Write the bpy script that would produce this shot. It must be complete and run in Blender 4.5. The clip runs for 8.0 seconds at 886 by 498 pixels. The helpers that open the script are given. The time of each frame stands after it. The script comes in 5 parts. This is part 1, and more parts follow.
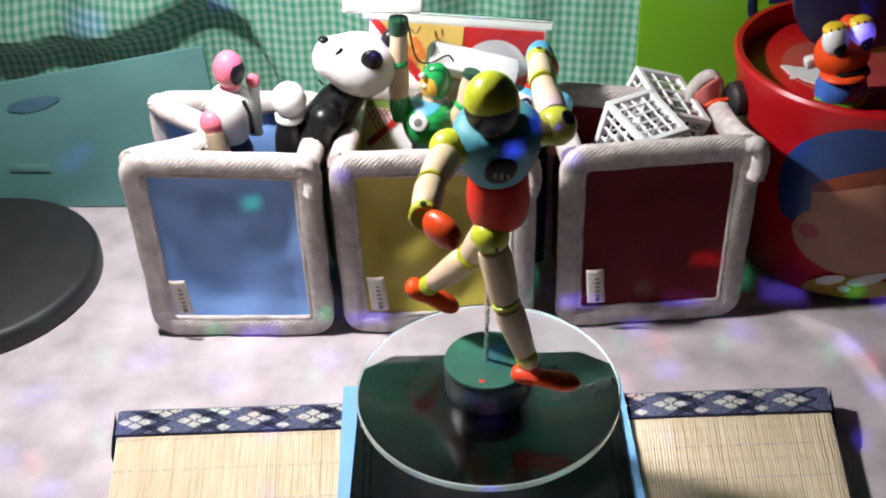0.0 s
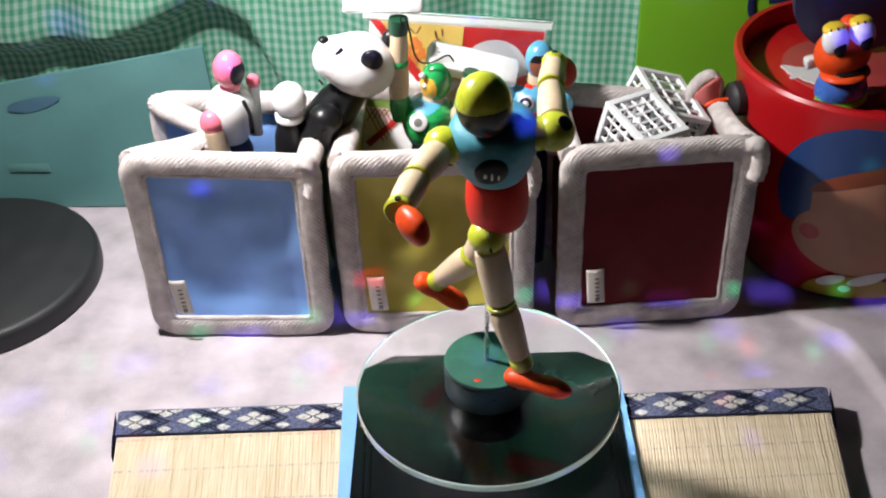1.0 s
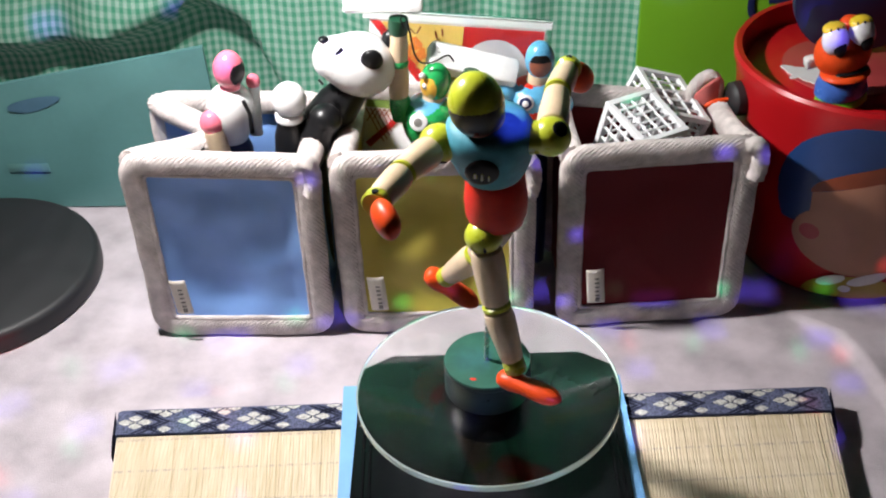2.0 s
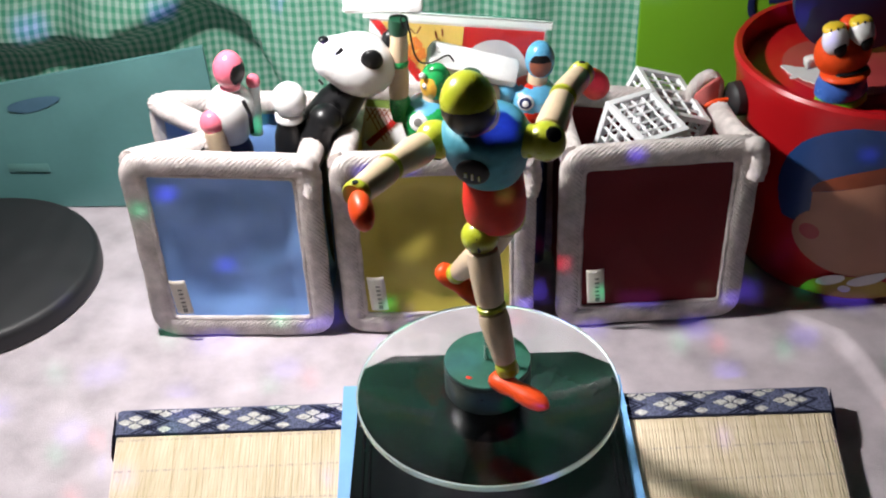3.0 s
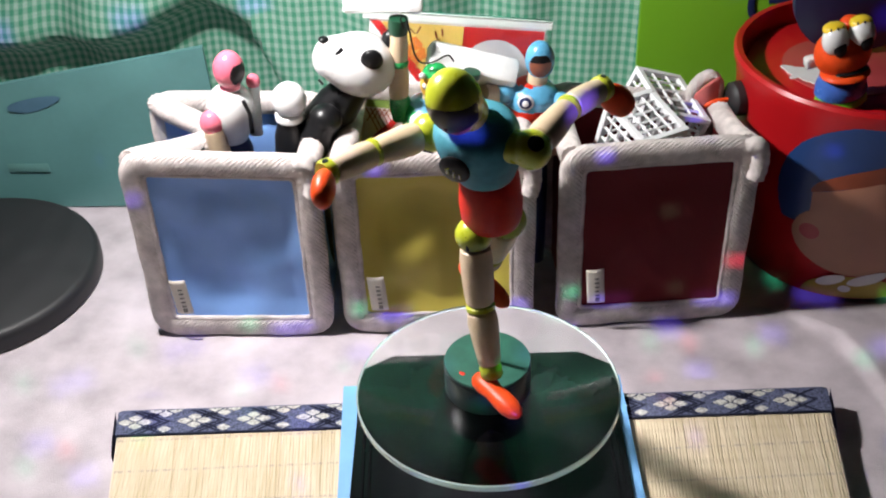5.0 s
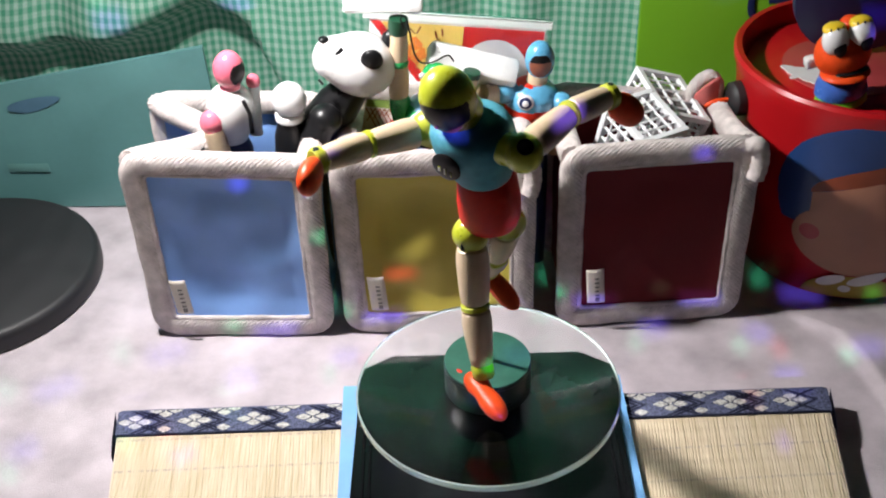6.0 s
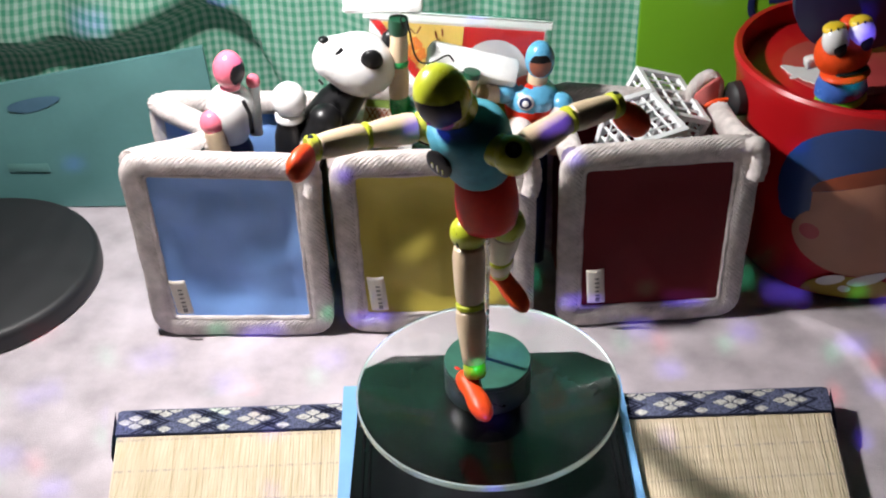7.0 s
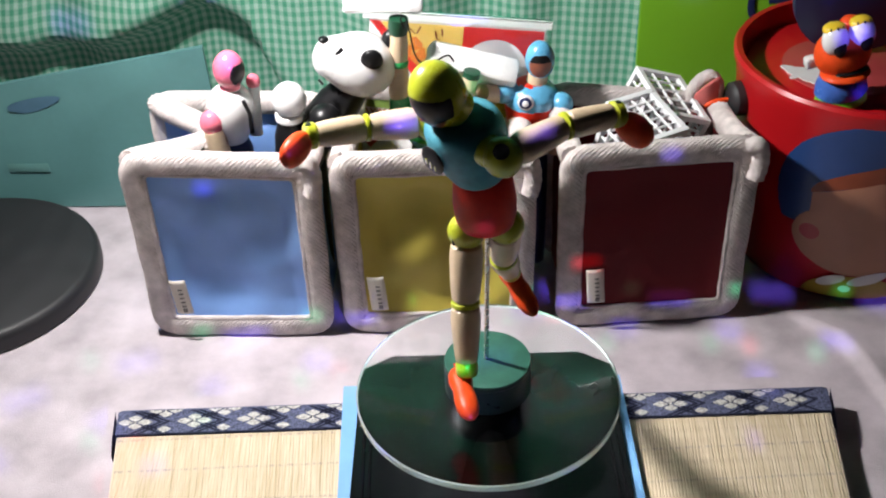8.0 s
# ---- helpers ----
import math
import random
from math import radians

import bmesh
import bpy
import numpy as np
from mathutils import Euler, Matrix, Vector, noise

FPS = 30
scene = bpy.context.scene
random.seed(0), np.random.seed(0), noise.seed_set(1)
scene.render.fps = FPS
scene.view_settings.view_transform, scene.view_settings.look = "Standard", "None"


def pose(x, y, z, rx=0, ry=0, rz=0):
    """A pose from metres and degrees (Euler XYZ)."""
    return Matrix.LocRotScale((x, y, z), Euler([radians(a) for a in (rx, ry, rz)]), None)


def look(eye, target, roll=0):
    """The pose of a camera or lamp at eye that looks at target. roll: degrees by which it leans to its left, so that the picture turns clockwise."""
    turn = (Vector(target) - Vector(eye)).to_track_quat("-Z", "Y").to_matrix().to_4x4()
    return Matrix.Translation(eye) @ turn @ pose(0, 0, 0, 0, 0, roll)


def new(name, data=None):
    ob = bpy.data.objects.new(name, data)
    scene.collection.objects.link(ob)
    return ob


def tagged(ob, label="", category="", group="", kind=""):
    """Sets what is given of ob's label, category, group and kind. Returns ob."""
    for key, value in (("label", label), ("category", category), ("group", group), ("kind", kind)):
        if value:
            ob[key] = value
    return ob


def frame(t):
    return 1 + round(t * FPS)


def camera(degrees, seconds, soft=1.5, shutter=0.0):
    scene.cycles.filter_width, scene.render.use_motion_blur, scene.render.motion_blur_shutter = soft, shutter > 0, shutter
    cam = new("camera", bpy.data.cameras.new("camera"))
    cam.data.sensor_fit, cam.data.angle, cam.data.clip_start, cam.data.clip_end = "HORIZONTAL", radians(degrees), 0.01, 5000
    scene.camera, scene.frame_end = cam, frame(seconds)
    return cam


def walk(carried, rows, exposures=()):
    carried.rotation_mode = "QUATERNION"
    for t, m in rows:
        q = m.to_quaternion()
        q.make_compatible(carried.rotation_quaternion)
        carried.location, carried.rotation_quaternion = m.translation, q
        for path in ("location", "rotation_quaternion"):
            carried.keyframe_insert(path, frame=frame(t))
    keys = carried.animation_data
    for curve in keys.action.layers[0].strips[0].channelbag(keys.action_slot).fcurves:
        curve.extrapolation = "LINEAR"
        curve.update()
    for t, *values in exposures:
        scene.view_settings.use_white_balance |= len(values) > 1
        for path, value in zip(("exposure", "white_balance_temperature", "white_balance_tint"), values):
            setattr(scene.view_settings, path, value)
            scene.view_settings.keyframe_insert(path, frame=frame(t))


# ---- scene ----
cam = camera(42.82, 8.0, soft=2.1)
EYE = (-0.0169, -0.3621, 0.3940)
VIEW = look(EYE, (-0.0169, 0.0419, 0.0995), -2.49)
walk(cam, [(0.0, VIEW), (8.0, VIEW)], [(0.0, 0.0), (8.0, 0.0)])

# ---------------------------------------------------------------- light
world = bpy.data.worlds.new("world")
scene.world = world
world.use_nodes = True
world.node_tree.nodes["Background"].inputs[0].default_value = (0.55, 0.6, 0.7, 1)
world.node_tree.nodes["Background"].inputs[1].default_value = 0.03


def lamp(name, kind, where, target, power, colour, size=0.05, spread=None):
    data = bpy.data.lights.new(name, kind)
    data.energy, data.color = power, colour
    if kind == "AREA":
        data.shape, data.size = "DISK", size
        if spread:
            data.spread = radians(spread)
    else:
        data.shadow_soft_size = size
    ob = new(name, data)
    ob.matrix_world = look(where, target)
    return ob


lamp("desk_lamp_light", "AREA", (-0.177, 0.087, 0.354), (0.0, 0.05, 0.03), 2.60, (1.0, 0.965, 0.955), 0.03)
# weak overhead fill, added to lift the front; no known lamp hangs there
lamp("fill_light", "AREA", (0.1, -0.5, 1.62), (0.1, -0.5, 0.0), 0.06, (0.86, 0.93, 1.0), 0.5)
# the white lamp inside the party light, which shines through the coloured panes of its turning drum
PARTY = Vector((0.05, -0.46, 0.32))
lamp("party_light_bulb", "POINT", PARTY, PARTY - Vector((0, 0, 1)), 24.0, (1.0, 1.0, 1.0), 0.00020)


# ---------------------------------------------------------------- materials
def material(name, colour, rough=0.5, vary=0.12, scale=60.0, bump=0.15, fine=600.0, metal=0.0, coat=0.0, spec=0.5, second=None, sheen=0.0, dist=0.0004):
    """A surface with variation at two scales and a fine relief, in object space."""
    m = bpy.data.materials.new(name)
    m.use_nodes = True
    t = m.node_tree
    b = t.nodes["Principled BSDF"]
    co = t.nodes.new("ShaderNodeTexCoord")
    n1 = t.nodes.new("ShaderNodeTexNoise")
    n1.inputs["Scale"].default_value, n1.inputs["Detail"].default_value = scale, 4
    n2 = t.nodes.new("ShaderNodeTexNoise")
    n2.inputs["Scale"].default_value, n2.inputs["Detail"].default_value = fine, 3
    for n in (n1, n2):
        t.links.new(co.outputs["Object"], n.inputs["Vector"])
    mix = t.nodes.new("ShaderNodeMix")
    mix.data_type = "RGBA"
    dark = [c * (1 - 2 * vary) for c in colour] if second is None else second
    light = [min(1, c * (1 + vary)) for c in colour]
    mix.inputs[6].default_value, mix.inputs[7].default_value = (*dark, 1), (*light, 1)
    add = t.nodes.new("ShaderNodeMath")
    add.operation = "MULTIPLY_ADD"
    add.inputs[1].default_value = 0.3
    t.links.new(n2.outputs["Fac"], add.inputs[0])
    half = t.nodes.new("ShaderNodeMapRange")
    half.inputs[1].default_value, half.inputs[2].default_value = 0.3, 0.7
    half.inputs[3].default_value, half.inputs[4].default_value = 0.0, 0.75
    t.links.new(n1.outputs["Fac"], half.inputs[0])
    t.links.new(half.outputs[0], add.inputs[2])
    t.links.new(add.outputs[0], mix.inputs[0])
    t.links.new(mix.outputs[2], b.inputs["Base Color"])
    ro = t.nodes.new("ShaderNodeMapRange")
    ro.inputs[3].default_value, ro.inputs[4].default_value = max(0.02, rough - 0.08), min(1, rough + 0.1)
    t.links.new(n1.outputs["Fac"], ro.inputs[0])
    t.links.new(ro.outputs[0], b.inputs["Roughness"])
    bp = t.nodes.new("ShaderNodeBump")
    bp.inputs["Strength"].default_value, bp.inputs["Distance"].default_value = bump, dist
    t.links.new(n2.outputs["Fac"], bp.inputs["Height"])
    t.links.new(bp.outputs[0], b.inputs["Normal"])
    b.inputs["Metallic"].default_value = metal
    b.inputs["Coat Weight"].default_value = coat
    b.inputs["Coat Roughness"].default_value = 0.12
    b.inputs["Specular IOR Level"].default_value = spec
    b.inputs["Sheen Weight"].default_value = sheen
    return m


def gingham(name, dark, mid, light, period):
    """Woven check from the cloth's own metres (UV)."""
    m = bpy.data.materials.new(name)
    m.use_nodes = True
    t = m.node_tree
    b = t.nodes["Principled BSDF"]
    uv = t.nodes.new("ShaderNodeTexCoord")
    sep = t.nodes.new("ShaderNodeSeparateXYZ")
    t.links.new(uv.outputs["UV"], sep.inputs[0])
    bands = []
    for k in (0, 1):
        d = t.nodes.new("ShaderNodeMath")
        d.operation, d.inputs[1].default_value = "MULTIPLY", 2 * math.pi / period
        s = t.nodes.new("ShaderNodeMath")
        s.operation = "SINE"
        r = t.nodes.new("ShaderNodeMapRange")
        r.inputs[1].default_value, r.inputs[2].default_value = -0.45, 0.45
        t.links.new(sep.outputs[k], d.inputs[0])
        t.links.new(d.outputs[0], s.inputs[0])
        t.links.new(s.outputs[0], r.inputs[0])
        bands.append(r)
    add = t.nodes.new("ShaderNodeMath")
    t.links.new(bands[0].outputs[0], add.inputs[0])
    add.operation, add.inputs[2].default_value = "MULTIPLY_ADD", 0.0
    add.inputs[1].default_value = 0.62
    hlf = t.nodes.new("ShaderNodeMath")
    hlf.operation, hlf.inputs[1].default_value = "MULTIPLY_ADD", 0.38
    t.links.new(bands[1].outputs[0], hlf.inputs[0])
    t.links.new(add.outputs[0], hlf.inputs[2])
    ramp = t.nodes.new("ShaderNodeValToRGB")
    e = ramp.color_ramp.elements
    e[0].color, e[1].color = (*light, 1), (*dark, 1)
    e.new(0.5).color = (*mid, 1)
    t.links.new(hlf.outputs[0], ramp.inputs[0])
    n = t.nodes.new("ShaderNodeTexNoise")
    n.inputs["Scale"].default_value = 900
    t.links.new(uv.outputs["UV"], n.inputs["Vector"])
    mixc = t.nodes.new("ShaderNodeMix")
    mixc.data_type, mixc.blend_type = "RGBA", "MULTIPLY"
    mixc.inputs[0].default_value = 0.35
    t.links.new(ramp.outputs[0], mixc.inputs[6])
    t.links.new(n.outputs["Fac"], mixc.inputs[7])
    t.links.new(mixc.outputs[2], b.inputs["Base Color"])
    b.inputs["Roughness"].default_value = 0.9
    b.inputs["Specular IOR Level"].default_value = 0.1
    tr = t.nodes.new("ShaderNodeBsdfTranslucent")
    t.links.new(mixc.outputs[2], tr.inputs[0])
    ms = t.nodes.new("ShaderNodeMixShader")
    ms.inputs[0].default_value = 0.15
    out = t.nodes["Material Output"]
    t.links.new(b.outputs[0], ms.inputs[1])
    t.links.new(tr.outputs[0], ms.inputs[2])
    t.links.new(ms.outputs[0], out.inputs[0])
    return m


def gel(name, colour):
    """A clear coloured pane that light passes straight through."""
    m = bpy.data.materials.new(name)
    m.use_nodes = True
    t = m.node_tree
    tr = t.nodes.new("ShaderNodeBsdfTransparent")
    tr.inputs[0].default_value = (*colour, 1)
    t.links.new(tr.outputs[0], t.nodes["Material Output"].inputs[0])
    return m


def clear(name, tint, rough=0.02, through_part=1.0):
    m = bpy.data.materials.new(name)
    m.use_nodes = True
    b = m.node_tree.nodes["Principled BSDF"]
    b.inputs["Base Color"].default_value = (*tint, 1)
    b.inputs["Transmission Weight"].default_value = through_part
    b.inputs["Roughness"].default_value = rough
    b.inputs["IOR"].default_value = 1.48
    return m


CLOTH = material("table_cloth", (0.54, 0.482, 0.515), 0.95, 0.20, 34, 0.65, 1500, spec=0.1, dist=0.0009)
BINDING = material("cotton_rope", (0.65, 0.585, 0.565), 0.95, 0.16, 160, 0.9, 1900, spec=0.1, dist=0.0007)
BLUE_CLOTH = material("blue_vinyl_cloth", (0.22, 0.40, 0.80), 0.50, 0.06, 40, 0.25, 2200, spec=0.3)
YELLOW_CLOTH = material("mustard_cloth", (0.50, 0.42, 0.07), 0.55, 0.06, 40, 0.25, 2200, spec=0.3)
RED_CLOTH = material("maroon_cloth", (0.135, 0.010, 0.013), 0.7, 0.08, 40, 0.25, 2200, spec=0.2)
ROSE_CLOTH = material("faded_rose_cloth", (0.58, 0.15, 0.14), 0.8, 0.1, 60, 0.3, 1500)
OVAL_INK = material("dull_blue_ink", (0.075, 0.165, 0.24), 0.4, 0.1)
PALE_INK = material("pale_green_ink", (0.125, 0.285, 0.265), 0.4, 0.1)
TAG = material("woven_tag", (0.62, 0.57, 0.50), 0.8, 0.05, 200, 0.2, 1500)
INK = material("grey_ink", (0.16, 0.15, 0.14), 0.7, 0.05)
RUSH = material("rush_straw", (0.64, 0.55, 0.42), 0.6, 0.06, 60, 0.3, 900, spec=0.35)
NAVY = material("navy_brocade", (0.095, 0.108, 0.185), 0.75, 0.60, 900, 0.8, 1600, spec=0.2)
BROCADE = material("pale_brocade_thread", (0.52, 0.51, 0.48), 0.8, 0.40, 700, 0.4, 1800, spec=0.2)
BROCADE_BLUE = material("dark_brocade_thread", (0.012, 0.014, 0.035), 0.8, 0.1, 300, 0.3, 1800, spec=0.2)
BLACK_GLOSS = material("black_glossy_plastic", (0.005, 0.005, 0.006), 0.08, 0.1, 80, 0.01, 900, spec=0.12)
BLACK_MATT = material("black_matt_plastic", (0.018, 0.018, 0.020), 0.55, 0.1, 60, 0.15, 1500)
BLACK_EDGE = material("black_smooth_plastic", (0.012, 0.012, 0.014), 0.42, 0.1, 60, 0.1, 1500)
PALE_BLUE = material("pale_blue_plastic", (0.17, 0.39, 0.70), 0.45, 0.05, 80, 0.1)
GLASS = clear("clear_acrylic", (0.95, 0.985, 0.97), 0.03)
FROST = clear("clear_acrylic_edge", (0.78, 0.93, 0.89), 0.16, 0.62)
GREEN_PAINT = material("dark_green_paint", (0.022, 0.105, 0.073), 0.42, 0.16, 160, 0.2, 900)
DARK_SIDE = material("blackish_green_side", (0.010, 0.022, 0.020), 0.3, 0.1, 160, 0.15, 900)
STEEL = material("steel_wire", (0.62, 0.60, 0.57), 0.25, 0.05, 300, 0.05, 900, metal=1.0)
LIME = material("lime_lacquer", (0.42, 0.46, 0.03), 0.28, 0.08, 200, 0.06, 700, coat=0.15)
WOOD = material("pale_turned_wood", (0.60, 0.46, 0.31), 0.38, 0.08, 140, 0.12, 900, coat=0.2)
TEAL = material("teal_lacquer", (0.062, 0.25, 0.32), 0.5, 0.12, 240, 0.35, 1100, spec=0.25)
RED_PAINT = material("red_lacquer", (0.60, 0.025, 0.010), 0.42, 0.08, 200, 0.06, 700, spec=0.22)
ORANGE = material("orange_lacquer", (0.74, 0.070, 0.012), 0.38, 0.10, 240, 0.12, 800, spec=0.25)
BLACK_PAINT = material("black_lacquer", (0.008, 0.008, 0.009), 0.34, 0.1, 200, 0.05, 700, coat=0.04, spec=0.3)
SKIN = material("flesh_paint", (0.27, 0.085, 0.05), 0.35, 0.08, 200, 0.06, 700)
PINK = material("pink_lacquer", (0.78, 0.16, 0.24), 0.22, 0.06, 200, 0.05, 700, coat=0.5)
WHITE_PAINT = material("white_lacquer", (0.72, 0.71, 0.71), 0.25, 0.04, 120, 0.04, 700, coat=0.4)
GREEN_TOY = material("green_lacquer", (0.02, 0.34, 0.09), 0.25, 0.08, 200, 0.05, 700, coat=0.4)
SKY_TOY = material("sky_blue_lacquer", (0.11, 0.38, 0.60), 0.28, 0.08, 200, 0.05, 700, coat=0.4)
YELLOW_TOY = material("yellow_lacquer", (0.75, 0.52, 0.03), 0.28, 0.08, 200, 0.05, 700, coat=0.4)
FOAM = material("white_styrofoam", (0.86, 0.86, 0.85), 0.9, 0.04, 120, 0.7, 700, spec=0.2)
CRATE = material("white_plastic", (0.78, 0.78, 0.80), 0.4, 0.04, 120, 0.05)
BOARD = material("teal_sheet", (0.105, 0.250, 0.245), 0.32, 0.10, 14, 0.03, 300, spec=0.4)
LIME_BOARD = material("lime_green_board", (0.17, 0.42, 0.02), 0.4, 0.05, 12, 0.04, 300)
NAVY_PRINT = material("navy_print", (0.012, 0.022, 0.085), 0.4, 0.06)
BUCKET_RED = material("bucket_red_plastic", (0.45, 0.008, 0.012), 0.32, 0.06, 30, 0.03, 500, spec=0.4)
BUCKET_BLUE = material("print_blue", (0.016, 0.05, 0.17), 0.35, 0.06, 60, 0.02)
PRINT_PEACH = material("print_peach", (0.44, 0.20, 0.12), 0.35, 0.04, 60, 0.02)
PRINT_AUBURN = material("print_auburn", (0.25, 0.05, 0.015), 0.35, 0.10, 90, 0.02)
PRINT_YELLOW = material("print_yellow", (0.42, 0.29, 0.035), 0.35, 0.05, 60, 0.02)
PRINT_WHITE = material("print_white", (0.72, 0.70, 0.70), 0.35, 0.04, 60, 0.02)
PRINT_ROSE = material("print_rose", (0.42, 0.06, 0.06), 0.35, 0.05, 60, 0.02)
PRINT_RED = material("print_red", (0.62, 0.02, 0.025), 0.4, 0.05, 60, 0.02)
PRINT_CREAM_YELLOW = material("print_cream_yellow", (0.80, 0.60, 0.16), 0.4, 0.05, 60, 0.02)
PRINT_GREY = material("print_grey", (0.60, 0.60, 0.62), 0.4, 0.05, 60, 0.02)
PRINT_LEAF = material("print_leaf_green", (0.30, 0.45, 0.10), 0.4, 0.1, 60, 0.02)
PRINT_ORANGE = material("print_orange", (0.70, 0.22, 0.04), 0.4, 0.1, 60, 0.02)
LIME_BASE = material("bright_green_plastic", (0.16, 0.50, 0.02), 0.35, 0.06, 120, 0.03)
TOY_BLUE = material("blue_toy_lacquer", (0.06, 0.16, 0.55), 0.25, 0.1, 120, 0.03, coat=0.4)
YELLOW_FACE = material("amber_face_paint", (0.72, 0.40, 0.05), 0.35, 0.1, 200, 0.05)
DARK_GREEN = material("dark_green_lacquer", (0.010, 0.060, 0.030), 0.3, 0.1, 200, 0.05)
SEAL = clear("whitened_plastic", (0.86, 0.90, 0.88), 0.35, 0.45)
SLEEVE = clear("clear_sleeve", (0.97, 0.98, 0.98), 0.05)
PLASTER = material("room_plaster", (0.16, 0.155, 0.15), 0.9, 0.06, 3, 0.2, 60)
GEL_BLUE, GEL_GREEN, GEL_RED = gel("blue_pane", (0.16, 0.10, 1.0)), gel("green_pane", (0.05, 0.75, 0.35)), gel("red_pane", (0.9, 0.02, 0.06))
GREEN_BAND = material("green_cotton", (0.11, 0.50, 0.33), 0.9, 0.10, 40, 0.3, 900, spec=0.1)
CURTAIN = gingham("green_gingham", (0.12, 0.48, 0.30), (0.30, 0.64, 0.47), (0.56, 0.80, 0.69), 0.0066)



def rush_weave(name, pale, deep, thread):
    """Blades of rush that differ in colour, crossed by thin warp threads two centimetres apart."""
    m = bpy.data.materials.new(name)
    m.use_nodes = True
    t = m.node_tree
    b = t.nodes["Principled BSDF"]
    co = t.nodes.new("ShaderNodeTexCoord")

    def streaks(across, along, detail):
        mp = t.nodes.new("ShaderNodeMapping")
        mp.inputs["Scale"].default_value = (across, along, 1)
        n = t.nodes.new("ShaderNodeTexNoise")
        n.inputs["Scale"].default_value, n.inputs["Detail"].default_value = 1.0, detail
        t.links.new(co.outputs["Object"], mp.inputs["Vector"])
        t.links.new(mp.outputs[0], n.inputs["Vector"])
        return n
    fine, broad, breaks = streaks(1300, 45, 2), streaks(160, 30, 3), streaks(700, 260, 2)
    ramp = t.nodes.new("ShaderNodeValToRGB")
    e = ramp.color_ramp.elements
    e[0].position, e[1].position = 0.33, 0.62
    e[0].color, e[1].color = (*deep, 1), (*pale, 1)
    add = t.nodes.new("ShaderNodeMath")
    add.operation, add.inputs[1].default_value = "MULTIPLY_ADD", 0.35
    sub = t.nodes.new("ShaderNodeMath")
    sub.operation, sub.inputs[1].default_value = "MULTIPLY", 0.65
    t.links.new(fine.outputs["Fac"], sub.inputs[0])
    t.links.new(broad.outputs["Fac"], add.inputs[0])
    t.links.new(sub.outputs[0], add.inputs[2])
    t.links.new(add.outputs[0], ramp.inputs[0])
    sep = t.nodes.new("ShaderNodeSeparateXYZ")
    t.links.new(co.outputs["Object"], sep.inputs[0])
    k = t.nodes.new("ShaderNodeMath")
    k.operation, k.inputs[1].default_value, k.inputs[2].default_value = "MULTIPLY_ADD", 2 * math.pi / 0.0195, 0.9
    c = t.nodes.new("ShaderNodeMath")
    c.operation = "COSINE"
    t.links.new(sep.outputs[1], k.inputs[0])
    t.links.new(k.outputs[0], c.inputs[0])
    line = t.nodes.new("ShaderNodeMapRange")
    line.inputs[1].default_value, line.inputs[2].default_value = 0.955, 0.995
    t.links.new(c.outputs[0], line.inputs[0])
    broken = t.nodes.new("ShaderNodeMapRange")
    broken.inputs[1].default_value, broken.inputs[2].default_value, broken.inputs[4].default_value = 0.40, 0.60, 0.75
    t.links.new(breaks.outputs["Fac"], broken.inputs[0])
    both = t.nodes.new("ShaderNodeMath")
    both.operation = "MULTIPLY"
    t.links.new(line.outputs[0], both.inputs[0])
    t.links.new(broken.outputs[0], both.inputs[1])
    mix = t.nodes.new("ShaderNodeMix")
    mix.data_type = "RGBA"
    mix.inputs[7].default_value = (*thread, 1)
    t.links.new(both.outputs[0], mix.inputs[0])
    t.links.new(ramp.outputs[0], mix.inputs[6])
    t.links.new(mix.outputs[2], b.inputs["Base Color"])
    bp = t.nodes.new("ShaderNodeBump")
    bp.inputs["Strength"].default_value, bp.inputs["Distance"].default_value = 0.5, 0.0004
    t.links.new(fine.outputs["Fac"], bp.inputs["Height"])
    t.links.new(bp.outputs[0], b.inputs["Normal"])
    b.inputs["Roughness"].default_value = 0.55
    b.inputs["Specular IOR Level"].default_value = 0.35
    return m


RUSH_WEAVE = rush_weave("woven_rush", (0.64, 0.54, 0.40), (0.47, 0.38, 0.24), (0.34, 0.28, 0.24))


# ---------------------------------------------------------------- mesh helpers
def link(name, bm, materials, parent=None, label="", smooth=True):
    me = bpy.data.meshes.new(name)
    bm.normal_update()
    bm.to_mesh(me)
    bm.free()
    for m in materials if isinstance(materials, (list, tuple)) else [materials]:
        me.materials.append(m)
    if smooth:
        me.shade_smooth()
        me.set_sharp_from_angle(angle=radians(38))
    ob = new(name, me)
    if parent is not None:
        ob.parent = parent
    if label:
        ob["label"] = label
    return ob


def part(name, bm, material, parent, label="", smooth=True):
    return link(name, bm, material, parent, label, smooth)


def empty(name, m=None):
    ob = new(name)
    ob.empty_display_size = 0.02
    if m is not None:
        ob.matrix_world = m
    return ob


def frame_of(axis, hint=(0, 0, 1)):
    """A rotation whose z is the axis and whose x leans to the hint."""
    z = Vector(axis).normalized()
    x = Vector(hint) - z * z.dot(Vector(hint))
    if x.length < 1e-4:
        x = Vector((1, 0, 0)) - z * z.x
    x.normalize()
    y = z.cross(x)
    return Matrix((x, y, z)).transposed()


